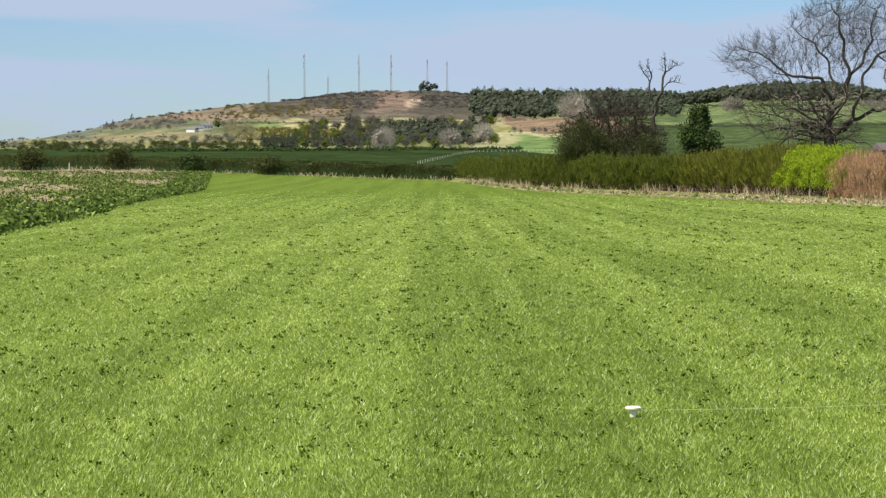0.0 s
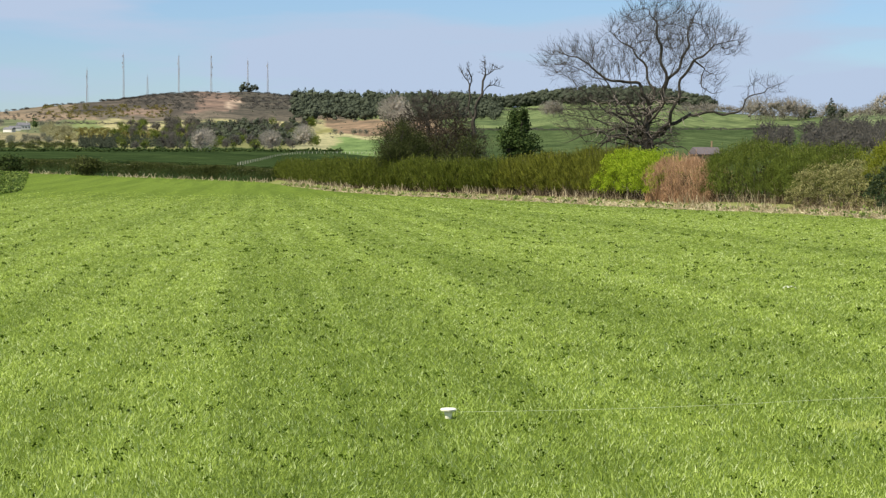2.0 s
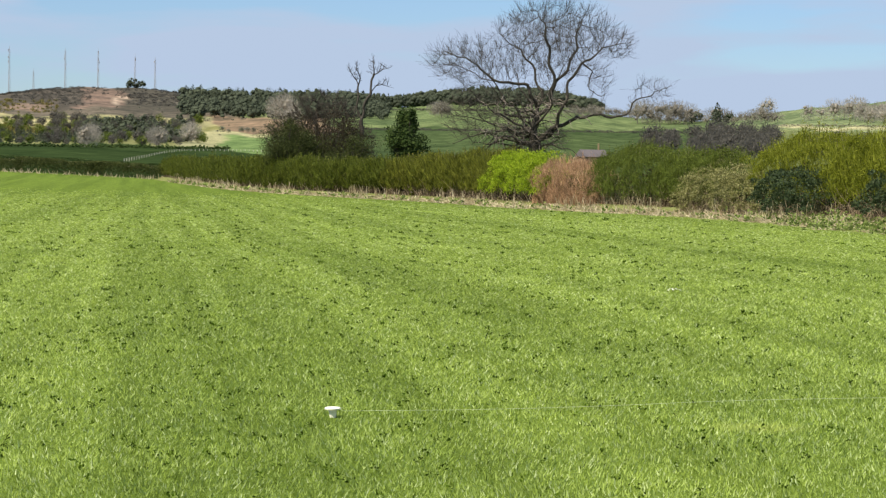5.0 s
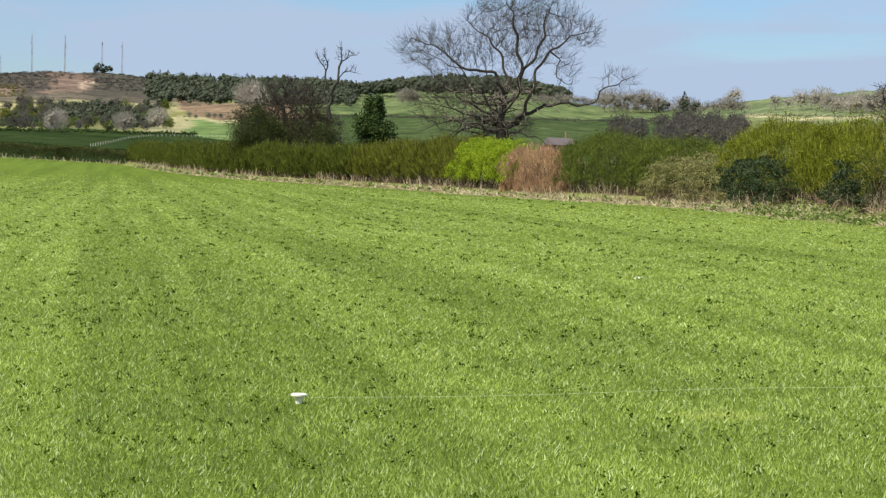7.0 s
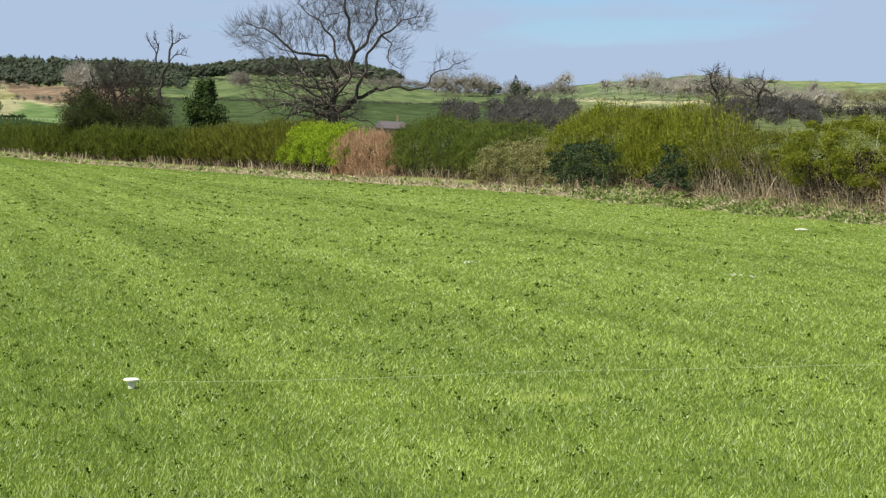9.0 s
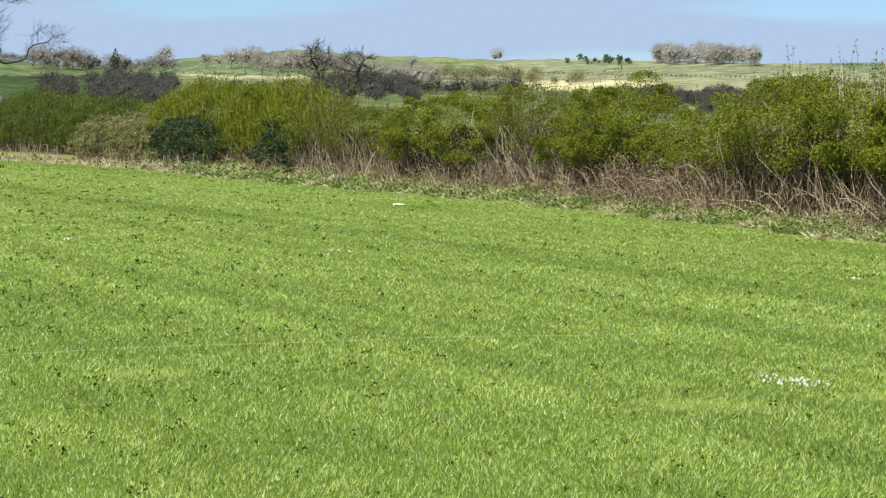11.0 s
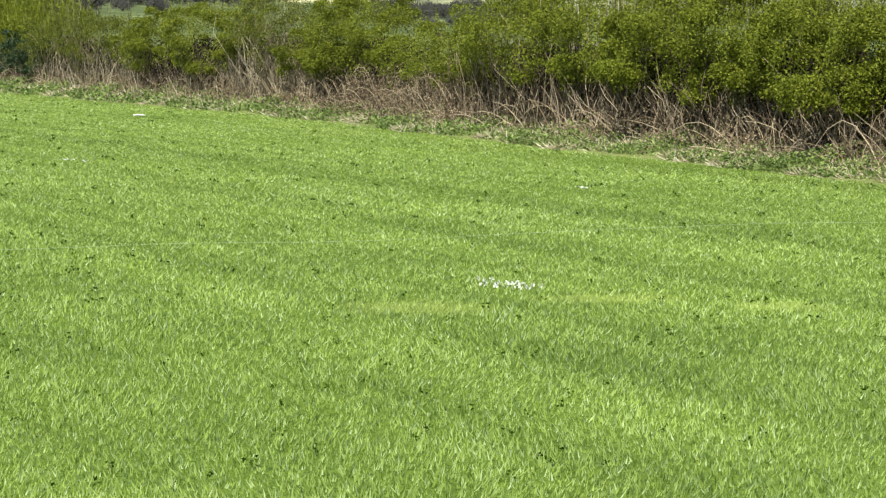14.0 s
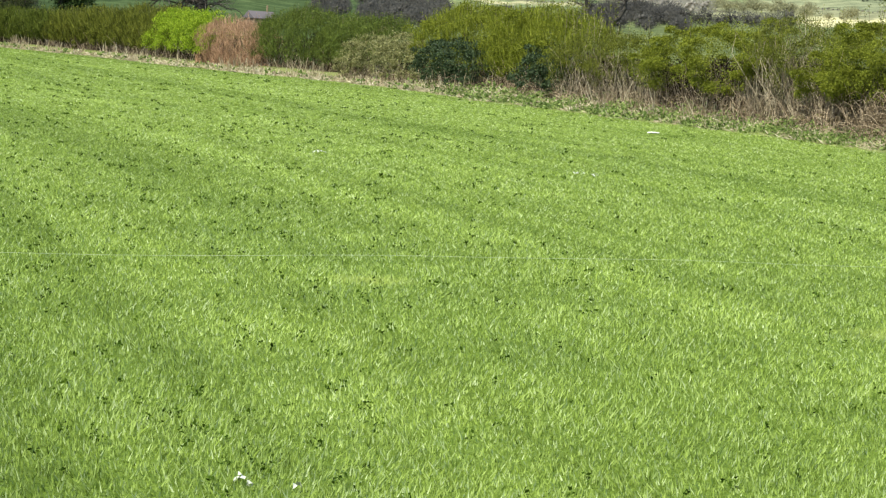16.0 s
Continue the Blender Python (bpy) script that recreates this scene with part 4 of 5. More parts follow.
# big ash behind the hedge: forked twisting stems, drooping low boughs and one long limb
ASH_LIMBS = [
    (0.0, [(0.1, -0.3), (0.1, 2.6), (0.0, 4.0), (-0.1, 5.2), (0.1, 6.4)]),
    (1.6, [(0.1, 6.4), (0.5, 7.6), (0.4, 8.5), (0.0, 9.7), (-0.4, 10.6), (-1.1, 11.1), (-1.8, 11.8), (-2.4, 12.3)]),
    (-1.0, [(0.1, 6.2), (1.0, 7.1), (1.25, 8.0), (1.2, 8.7), (1.1, 9.7), (0.75, 10.7), (0.7, 11.8), (0.4, 12.8), (-0.1, 13.7)]),
    (2.0, [(1.2, 8.6), (2.2, 9.5), (2.6, 10.3), (3.1, 11.1), (3.1, 12.3), (3.6, 13.3)]),
    (-2.0, [(0.1, 4.4), (1.4, 5.6), (1.9, 7.0), (2.3, 8.6), (2.4, 9.4), (3.2, 10.0), (4.0, 10.8), (4.9, 11.4), (6.0, 11.5)]),
    (-2.2, [(0.2, 7.0), (-0.4, 8.2), (-1.3, 8.8), (-2.1, 8.5), (-2.8, 8.6), (-3.9, 9.4), (-5.1, 10.2), (-6.8, 10.7)]),
    (1.8, [(-0.1, 5.3), (-1.1, 6.2), (-2.1, 6.5), (-2.1, 7.6), (-2.5, 8.7), (-3.6, 9.0)]),
    (-1.6, [(-0.1, 4.9), (-1.7, 6.0), (-3.3, 6.6), (-4.5, 7.6), (-5.3, 8.3)]),
    (-1.2, [(0.0, 4.2), (-1.7, 4.8), (-2.9, 4.8), (-4.0, 5.1), (-5.0, 4.7), (-5.9, 4.3)]),
    (-0.8, [(0.1, 4.5), (1.4, 5.3), (2.3, 6.0), (3.2, 6.3), (4.2, 6.5), (5.2, 6.4), (6.1, 6.2), (6.8, 7.0), (7.5, 7.8), (8.5, 8.1), (9.4, 8.5)]),
    (-0.6, [(3.1, 10.0), (3.8, 9.7), (3.6, 8.9), (3.5, 8.4), (3.7, 7.8), (4.3, 7.7)]),
    (-0.4, [(0.1, 4.2), (1.5, 4.3), (2.3, 4.1), (3.0, 3.6)]),
    (4.6, [(0.1, 6.0), (0.0, 7.4), (-0.7, 8.6), (-0.9, 10.2)]),
    (-4.4, [(0.2, 5.8), (0.9, 7.0), (0.6, 8.4), (1.5, 10.0)]),
]
bough = random.Random(9)
for k in range(22):
    x, z, way = 0.0, bough.uniform(3.6, 6.6), -1 if k % 3 else 1
    run, turn = [(x, z)], bough.uniform(-0.2, 0.9)
    for j in range(bough.randint(4, 8) if way < 0 else 3):
        x, z = x + way * 0.62 * math.cos(turn), z + 0.62 * math.sin(turn)
        turn += bough.uniform(-0.9, 0.65)
        turn = max(-0.9, min(1.1, turn))
        run.append((x, z))
    ASH_LIMBS.append((bough.uniform(-2.4, 2.0), run))
ASH_AT = at(168, 9.33)
ASH_AT = (ASH_AT[0], ASH_AT[1], 0.0)
bare_tree("ash_tree", "large bare ash tree with a broad spreading crown behind the hedge", ASH_AT,
          [((1.3, 0, 12.3), (4.2, 3.6, 2.3), 0.30), ((0.6, 0, 10.4), (4.4, 3.0, 1.8), 0.12), ((5.4, 0, 11.4), (1.7, 1.8, 1.5), 0.07), ((-4.8, 0, 10.0), (3.1, 2.8, 1.7), 0.15),
           ((-3.0, 0, 6.3), (3.7, 2.6, 2.1), 0.30), ((0.3, 0, 4.6), (2.0, 1.5, 1.6), 0.24), ((8.3, 0, 8.2), (1.6, 0.8, 1.0), 0.05), ((4.4, 0, 9.0), (1.2, 1.0, 1.2), 0.02), ((0.8, 0, 7.6), (1.8, 1.6, 1.2), 0.03)],
          ASH_LIMBS, 0.32, 4200, 5, BARK, 0.0105, 4, 1.1, 0.07, 0.46, power=2.12, wild=0.2, rise=0.4, fan=0.7, shoots=420)
DEAD_LIMBS = [
    (0.0, [(0.0, -0.3), (0.1, 3.0), (0.0, 6.2), (0.0, 7.5)]),
    (0.4, [(0.0, 7.5), (-0.3, 8.6), (-0.5, 9.6), (-0.2, 10.6), (-0.2, 11.8), (-0.5, 12.8)]),
    (-0.4, [(0.0, 7.4), (0.3, 8.9), (0.8, 10.2), (1.1, 11.2), (1.0, 12.2), (1.4, 12.8), (1.1, 13.4)]),
    (0.5, [(0.9, 10.4), (1.7, 11.2), (2.5, 10.9)]),
    (-0.5, [(1.1, 12.0), (1.8, 12.5), (2.4, 12.6)]),
    (0.3, [(-0.3, 11.0), (-0.9, 12.2), (-1.2, 12.6)]),
]
DEAD_AT = at(232, 5.11)
bare_tree("dead_tree", "dead bare tree with a few twisted grey limbs", (DEAD_AT[0], DEAD_AT[1], 0.0),
          [((-0.6, 0, 12.4), (0.8, 0.6, 0.9), 0.3), ((1.4, 0, 12.7), (1.1, 0.7, 0.8), 0.4), ((2.2, 0, 11.2), (0.8, 0.5, 0.5), 0.3)],
          DEAD_LIMBS, 0.34, 190, 6, BARK, 0.028, 4, 0.7, 0.10, 0.21, (1.2, 2.6), wild=0.35)
bare_tree("thicket_tree", "dense dark bare thorn tree in the hedge", at(234, 4.15),
          [((0.2, 0, 6.6), (3.9, 2.6, 3.3), 0.6), ((-2.6, 0, 5.0), (3.2, 2.2, 3.0), 0.25), ((3.2, 0, 4.2), (2.4, 2.0, 2.8), 0.15)],
          [(0.0, [(0.0, -0.2), (0.0, 1.4), (0.2, 3.0), (0.3, 4.6)]), (1.0, [(0.1, 1.6), (-1.4, 3.0), (-2.4, 4.6)]), (-1.0, [(0.2, 2.6), (1.6, 4.0), (2.3, 5.6), (2.0, 7.2)]), (0.6, [(0.3, 4.4), (-0.6, 6.0), (-0.5, 7.6)])],
          0.40, 2300, 7, BARK, 0.028, 7, 0.9, 0.10, 0.34, wild=0.35)
bare_tree("bare_tree", "gnarled bare tree rising over the scrub", at(205, 19.0),
          [((-1.7, 0, 8.2), (1.8, 1.6, 2.0), 0.45), ((2.2, 0, 7.8), (1.9, 1.6, 1.8), 0.4), ((0.6, 0, 5.8), (2.2, 1.6, 1.2), 0.15)],
          [(0.0, [(0.0, -0.2), (0.0, 2.0), (0.2, 4.0)]), (0.8, [(0.1, 3.6), (-0.9, 5.4), (-1.3, 7.4), (-1.9, 8.8)]), (-0.8, [(0.2, 4.0), (1.4, 5.4), (2.0, 7.0), (2.6, 8.4)])],
          0.36, 620, 8, BARK, 0.026, 4, 0.8, 0.08, 0.3, wild=0.4)


def leafy_crown(name, label, base, blobs, n, size, leaf, seed, trunk=0.2, th=1.5, bark=None, category="tree"):
    """A tree or bush of many small leaves gathered in ragged clumps round a tapered trunk with limbs."""
    rng = np.random.default_rng(seed)
    base = np.array(base, float)
    ps, hubs = [], []
    for c, s, share in blobs:
        k = max(6, int(80 * share))
        hub = np.array(c) + unit(rng.normal(size=(k, 3))) * rng.random((k, 1)) ** 0.4 * np.array(s)
        hubs.append(hub)
        m = int(n * share)
        w = rng.integers(0, k, m)
        ps.append(hub[w] + rng.normal(0, 0.17, (m, 3)) * np.array(s))
    p = np.concatenate(ps)
    p = p[p[:, 2] > 0.05]
    ob = thing(name, tuple(base), label, category)
    hub = np.concatenate(hubs)
    part("foliage", npmesh("foliage", *[a if i else a + base for i, a in enumerate(leaves(p, size * 1.15, rng, unit(p - np.array([0, 0, p[:, 2].mean()])) * 0.7, 0.9, 1.0, True))], leaf), ob)
    k = len(hub)
    h0 = np.stack([np.zeros(k), np.zeros(k), np.minimum(hub[:, 2] * 0.5, th)], 1)
    mid = (h0 + hub) / 2 + rng.normal(0, 0.1, hub.shape)
    t0, t1 = np.array([[0, 0, -0.1]]), np.array([[0, 0, max(th, hub[:, 2].max() * 0.8)]])
    v, f = join(tubes(t0, t1, np.array([trunk]), np.array([trunk * 0.3]), 7), tubes(np.concatenate([h0, mid]), np.concatenate([mid, hub]), np.full(2 * k, trunk * 0.3), np.full(2 * k, trunk * 0.15), 4))
    part("trunk", npmesh("trunk", v + base, f, bark or BARK), ob)
    return ob


leafy_crown("holly_tree", "dark green conical evergreen tree beside the hedge", at(202, 6.21), [((0, 0, 6.2), (0.95, 0.9, 1.5), 0.25), ((0, 0, 4.5), (1.75, 1.5, 1.5), 0.4), ((0, 0, 2.4), (2.2, 1.8, 1.6), 0.4)], 17000, 0.20, HOLLY, 15)
leafy_crown("evergreen_bush", "broad dark olive leafy bush in the hedge", at(223, 3.35), [((-0.3, 0, 4.2), (2.6, 1.9, 2.3), 0.6), ((1.8, 0, 3.2), (2.6, 1.8, 2.1), 0.4)], 34000, 0.115, THORN_LEAF, 16, category="bush")
leafy_crown("evergreen_bush", "dark ivy bush at the foot of the thorn tree", at(222, 4.95), [((0, 0, 2.9), (2.2, 1.5, 2.3), 1.0)], 12000, 0.12, THORN_LEAF, 17, category="bush")
leafy_crown("thorn_thicket", "dense brown bare thorn thicket behind the hedge", at(231, 4.2), [((-0.4, 0, 4.4), (3.8, 2.0, 3.7), 0.65), ((2.4, 0, 3.4), (2.9, 1.8, 2.9), 0.35)], 36000, 0.10, TWIG_DARK, 18, category="bush")
for s, (x, h, lf, nm, lb) in enumerate([(-34.5, 2.4, HOLLY, "evergreen_bush", "low dark evergreen bush in the boundary hedge"), (-44.5, 3.2, END_LEAF, "hedge_bush", "olive bush in the boundary hedge"), (-57, 3.2, END_LEAF, "hedge_bush", "olive bush in the boundary hedge"), (-24, 2.6, END_LEAF, "hedge_bush", "olive bush in the boundary hedge")]):
    y = float(end_y(x)) - 1.5
    leafy_crown(nm, lb, (x, y, float(ground(x, y)) - 0.05), [((0, 0, h * 0.5), (2.6 if s == 0 else 2.2, 1.2, h * 0.5), 1.0)], 2600, 0.26, lf, 90 + s, 0.1, 0.6, category="bush")


# ------------------------------------------------------------------ far woods
def lumps(c, r, rng, fine):
    """Small uneven rounded masses at c."""
    g = (1 + 5 ** 0.5) / 2
    if fine:
        shape = np.array([(1, 0, 0), (0, 1, 0), (-1, 0, 0), (0, -1, 0), (0, 0, 1), (0, 0, -1)], float)
        tri = np.array([(0, 1, 4), (1, 2, 4), (2, 3, 4), (3, 0, 4), (1, 0, 5), (2, 1, 5), (3, 2, 5), (0, 3, 5)])
    else:
        shape = np.array([(-1, g, 0), (1, g, 0), (-1, -g, 0), (1, -g, 0), (0, -1, g), (0, 1, g), (0, -1, -g), (0, 1, -g), (g, 0, -1), (g, 0, 1), (-g, 0, -1), (-g, 0, 1)]) / 1.9
        tri = np.array([(0, 11, 5), (0, 5, 1), (0, 1, 7), (0, 7, 10), (0, 10, 11), (1, 5, 9), (5, 11, 4), (11, 10, 2), (10, 7, 6), (7, 1, 8), (3, 9, 4), (3, 4, 2), (3, 2, 6), (3, 6, 8), (3, 8, 9), (4, 9, 5), (2, 4, 11), (6, 2, 10), (8, 6, 7), (9, 8, 1)])
    n, m = len(c), len(shape)
    v = c[:, None] + shape[None] * r[:, None, None] * rng.uniform(0.7, 1.25, (n, m, 1))
    return v.reshape(-1, 3), (tri[None] + m * np.arange(n)[:, None, None]).reshape(-1, 3)


def wood(name, label, spots, h, leaf, seed, round_=1.0, conical=False, per=46, coarse=1.0, vary=(0.65, 1.3), dense=1.0):
    """Far trees, each a trunk under ragged masses of twigs or needles, in one mesh. h: how tall they look, in degrees."""
    rng = np.random.default_rng(seed)
    n = len(spots)
    hh = np.hypot(spots[:, 0], spots[:, 1]) * math.tan(radians(h)) * rng.uniform(*vary, n)
    fine = leaf not in (PINE, HOLLY)
    nl = int(np.clip(per / 30, 2, 14)) if fine else int(np.clip(per / 9, 6, 40))
    nf = int(per * (2.6 if per > 100 else 1.6)) if fine else int(per * 1.5)

    def cloud(m, lo, hi):
        if conical:
            t, a = rng.random((n, m)) ** 1.3, rng.uniform(0, 2 * np.pi, (n, m))
            w = (1 - t ** 1.5) * 0.30 * rng.uniform(lo, hi, (n, m))
            return np.stack([np.cos(a) * w, np.sin(a) * w, 0.2 + 0.8 * t], -1), (1.1 - t) * 0.10
        u = unit(rng.normal(size=(n, m, 3))) * rng.uniform(lo, hi, (n, m, 1)) ** 0.5
        return u * np.array([0.40 * round_, 0.40 * round_, 0.45]) + np.array([0, 0, 0.50]) + 0.05 * rng.normal(size=(n, 1, 3)), np.full((n, m), (0.22 if fine else 0.34) * nl ** -0.33)

    k, r = cloud(nl, 0.02, 0.35 if fine else 0.9)
    lv = lumps((spots[:, None] + k * hh[:, None, None]).reshape(-1, 3), (r * rng.uniform(0.7, 1.3, r.shape) * hh[:, None]).ravel(), rng, fine)
    k, r = cloud(nf, 0.10 if fine else 0.6, 1.15 if fine else 1.25)
    p = (spots[:, None] + k * hh[:, None, None]).reshape(-1, 3)
    mid = np.repeat(spots + np.stack([0 * hh, 0 * hh, 0.35 * hh], 1), nf, 0)
    if fine:
        ln = np.repeat(hh * 0.15, nf)
        sv, _ = strokes(p - unit(p - mid) * ln[:, None] * 0.5, unit(p - mid) + rng.normal(0, 0.45, p.shape) + np.array([0, 0, 0.25]), ln * rng.uniform(0.6, 1.3, len(p)), np.repeat(hh * 26.0 * dense * round_ / nf, nf), rng)
        fr = sv.reshape(-1, 4, 3)[:, :3].reshape(-1, 3), np.arange(len(p) * 3).reshape(-1, 3)
    else:
        fr = leaves(p, np.repeat(hh * 0.19 * coarse, nf), rng, unit(p - mid) * 2.2, 0.7, 1.0, True)
    b = spots - np.array([0, 0, 0.5])
    tv, tq = tubes(b, b + np.stack([0 * hh, 0 * hh, hh * 0.6], 1), hh * 0.018, hh * 0.008, 3)
    tr = tv, np.concatenate([tq[:, :3], tq[:, [0, 2, 3]]])
    return tagged(new(name, npmesh(name, *join(lv, fr, tr), leaf, not fine)), label, "trees", kind="stuff")


def spread(az0, az1, el0, el1, n, seed):
    rng = np.random.default_rng(seed)
    return place(rng.uniform(az0, az1, n), rng.uniform(el0, el1, n))


wood("pine_wood", "dark pine plantation along the ridge", spread(0.75, 5.8, 1.47, 1.96, 200, 101), 0.29, PINE, 1, 0.8, True, 90, 0.7, (0.85, 1.15))
wood("pine_wood", "dark round-topped pines along the ridge", spread(0.75, 5.8, 1.45, 1.98, 620, 131), 0.27, PINE, 31, 1.0, False, 80, 0.55, (0.85, 1.12))
wood("pine_wood", "dark pine plantation on the far ridge", spread(5.9, 10.9, 1.82, 2.04, 380, 102), 0.32, PINE, 2, 1.0, False, 90, 0.5, (0.85, 1.12))
wood("conifer_wood", "blue-green conifers in the valley", spread(-4.4, -1.3, 0.76, 0.95, 280, 103), 0.20, PINE, 3, 1, True, 110, 0.6)
wood("conifer_wood", "dark conifers among bare trees", spread(-1.6, 1.0, 0.85, 1.28, 230, 105), 0.22, PINE, 5, 0.8, False, 110, 0.55)
wood("mixed_wood", "dark grey-brown bare woodland on the slope", spread(-3.4, 1.1, 0.74, 1.30, 110, 104), 0.25, BARE_DARK, 4, 1.1, False, 200, 0.45)
wood("olive_wood", "olive scrub trees on the slope", spread(-3.6, 1.3, 0.74, 1.30, 100, 106), 0.22, OLIVE, 24, 1.2, False, 160, 0.5)
wood("pasture_hedge", "dark hedge along the far side of the pasture", place(np.linspace(-9, 1.9, 230), np.full(230, 0.70)), 0.10, HOLLY, 44, 1.8, False, 40, 0.6)
wood("bare_wood", "round bare grey trees in the valley", place([-1.5, 0.2, 1.0, 3.35, 3.2], [0.72, 0.72, 0.85, 1.24, 1.3]), 0.62, HAZED_TAN, 6, 1.3, False, 1100, 0.35)
wood("gorse_scrub", "yellow-flowering gorse and scrub", spread(-5.0, -1.4, 0.95, 1.22, 330, 107), 0.085, GORSE, 7, 1.7, False, 60, 0.6)
wood("gorse_scrub", "gorse on the moor edge", spread(-5.4, -2.2, 1.5, 1.8, 240, 108), 0.055, GORSE, 8, 2.0, False, 40, 0.6)
wood("heather_scrub", "dark heather and scrub on the hilltop", np.concatenate([spread(-3.9, -1.0, 1.98, 2.17, 170, 109), spread(-3.3, -1.9, 1.78, 2.1, 150, 139), spread(-2.9, -1.4, 1.7, 1.95, 90, 140), spread(-0.8, 1.4, 1.9, 2.15, 170, 125), spread(-0.5, 0.9, 1.72, 2.0, 170, 141)]), 0.036, BARE_DARK, 9, 3.2, False, 36, 0.7)
wood("bracken_scrub", "scattered scrub over the rough pasture", spread(-9.0, 4.0, 1.0, 1.7, 150, 126), 0.045, GREY_FAR, 25, 2.2, False, 40, 0.6)
wood("hedgerow_trees", "bare hedgerow trees on the hillside", np.concatenate([spread(-10.8, -4.6, 0.78, 0.90, 200, 111), spread(-10.5, -6.0, 0.9, 1.05, 60, 112), spread(-8.2, -6.6, 1.22, 1.36, 60, 113), spread(-7.2, -6.2, 1.34, 1.42, 40, 110)]), 0.06, GREY_FAR, 10, 2.2, False, 60, 0.6, (0.35, 1.5))
wood("hedgerow_trees", "scattered trees on the skyline", place([-8.25, -8.1, -7.95, -7.8, -7.7, -7.5, -7.42, -7.33], [1.6] * 8), 0.13, PINE, 11, 1.0, True, 150, 0.5, (0.4, 1.3))
wood("valley_scrub", "dark olive scrub and bare trees along the valley", spread(-10.8, -4.4, 0.72, 0.86, 190, 185), 0.12, END_LEAF, 85, 1.5, False, 110, 0.5, (0.4, 1.5))
wood("bank_bushes", "grey bushes on the rusty bank", place([1.75, 1.9, 2.2, 2.35, 2.5], [1.12, 1.1, 1.1, 1.12, 1.12]), 0.17, GREY_FAR, 86, 1.2, False, 240, 0.5)
wood("moor_scrub", "low brown scrub along the hill shoulder", np.concatenate([place(np.random.default_rng(5).uniform(-8.8, -4.3, 130), np.full(130, 1.9)), spread(-6.8, -4.6, 1.44, 1.62, 90, 184)]), 0.035, BARE_DARK, 84, 2.4, False, 40, 0.6, (0.3, 1.5))
wood("farm_conifer", "dark pointed conifer beside the farmhouse", place([-5.48, -5.42], [1.27, 1.26]), 0.34, HOLLY, 81, 0.9, True, 160, 0.5)
wood("farm_trees", "pale yellow-green trees below the farm", spread(-5.3, -4.5, 0.92, 1.16, 16, 182), 0.24, WILLOW_FAR, 82, 1.3, False, 200, 0.5)
wood("farm_trees", "grey bare trees round the farm", np.concatenate([spread(-6.6, -5.0, 0.86, 0.98, 18, 183), place([-5.3, -5.1], [1.3, 1.28])]), 0.17, GREY_FAR, 83, 1.4, False, 160, 0.5)
wood("hill_clump", "small dark clump of trees on the hilltop", place([-0.5, -0.42, -0.34, -0.26, -0.18], [2.3] * 5), 0.22, PINE, 12, 1.0, False, 160, 0.5)
wood("bare_wood", "round russet-brown bare tree below the ridge", place([6.9, 7.05, 7.2], [1.54, 1.53, 1.55]), 0.42, TAN_FAR, 68, 1.3, False, 360, 0.36, (0.7, 1.1))
wood("tree_belt", "tall pale bare trees at the field edge", place(np.linspace(11.8, 13.05, 12), 1.45 + 0.02 * np.sin(np.arange(12) * 2.3)), 0.50, TAN_FAR, 13, 1.2, False, 300, 0.36, (0.5, 1.25), 0.7)
wood("hedgerow_trees", "bare grey trees on the rise", place(np.linspace(10.1, 11.7, 14), 1.63 + 0.02 * np.sin(np.arange(14) * 1.9)), 0.22, TAN_FAR, 61, 1.7, False, 180, 0.42, (0.5, 1.3), 0.7)
wood("conifer_wood", "dark conifers beside the bare trees", place([13.02, 13.12, 13.22, 13.9, 14.05], [1.47, 1.47, 1.48, 1.5, 1.5]), 0.25, PINE, 62, 1.2, False, 120, 0.5)
wood("conifer_tree", "dark cone-shaped tree at the field edge", place([13.68, 13.72], [1.46, 1.46]), 0.40, PINE, 63, 1.0, True, 200, 0.5)
wood("bare_wood", "low hazy bare trees along the field edge", place(np.linspace(13.2, 15.1, 18), 1.5 + 0.03 * np.sin(np.arange(18) * 2.1)), 0.28, TAN_FAR, 64, 1.6, False, 200, 0.4, (0.5, 1.4), 0.7)
wood("bare_wood", "bare trees standing on the green rise", place([14.75, 14.95, 15.9, 16.2, 16.5, 16.75], [1.66, 1.66, 1.56, 1.55, 1.56, 1.58]), 0.48, HAZED_TAN, 65, 1.2, False, 320, 0.38, dense=0.6)
wood("tan_wood", "pale tan wood below the green hill", place(np.linspace(17.0, 19.6, 24), 1.55 + 0.05 * np.sin(np.arange(24) * 1.7)), 0.55, HAZED_TAN, 17, 1.2, False, 300, 0.38, (0.6, 1.25))
wood("scrub_wood", "grey bare scrub in the hollow behind the hedge", np.concatenate([spread(13.15, 15.2, 0.6, 1.16, 90, 115), spread(12.0, 12.7, 0.7, 1.05, 16, 153)]), 0.37, BARE_DARK, 15, 1.4, False, 170, 0.42)
wood("scrub_wood", "dark bare scrub under the trees", np.concatenate([spread(18.6, 21.0, 0.85, 1.22, 80, 116), spread(16.0, 18.6, 0.6, 0.95, 40, 154)]), 0.38, BARE_DARK, 16, 1.4, False, 170, 0.42)
wood("tan_wood", "brown and tan bare trees behind the scrub", place(np.linspace(19.6, 21.4, 14), 1.3 + 0.06 * np.sin(np.arange(14) * 2.3)), 0.60, HAZED_TAN, 66, 1.1, False, 360, 0.36, (0.6, 1.2), 0.6)
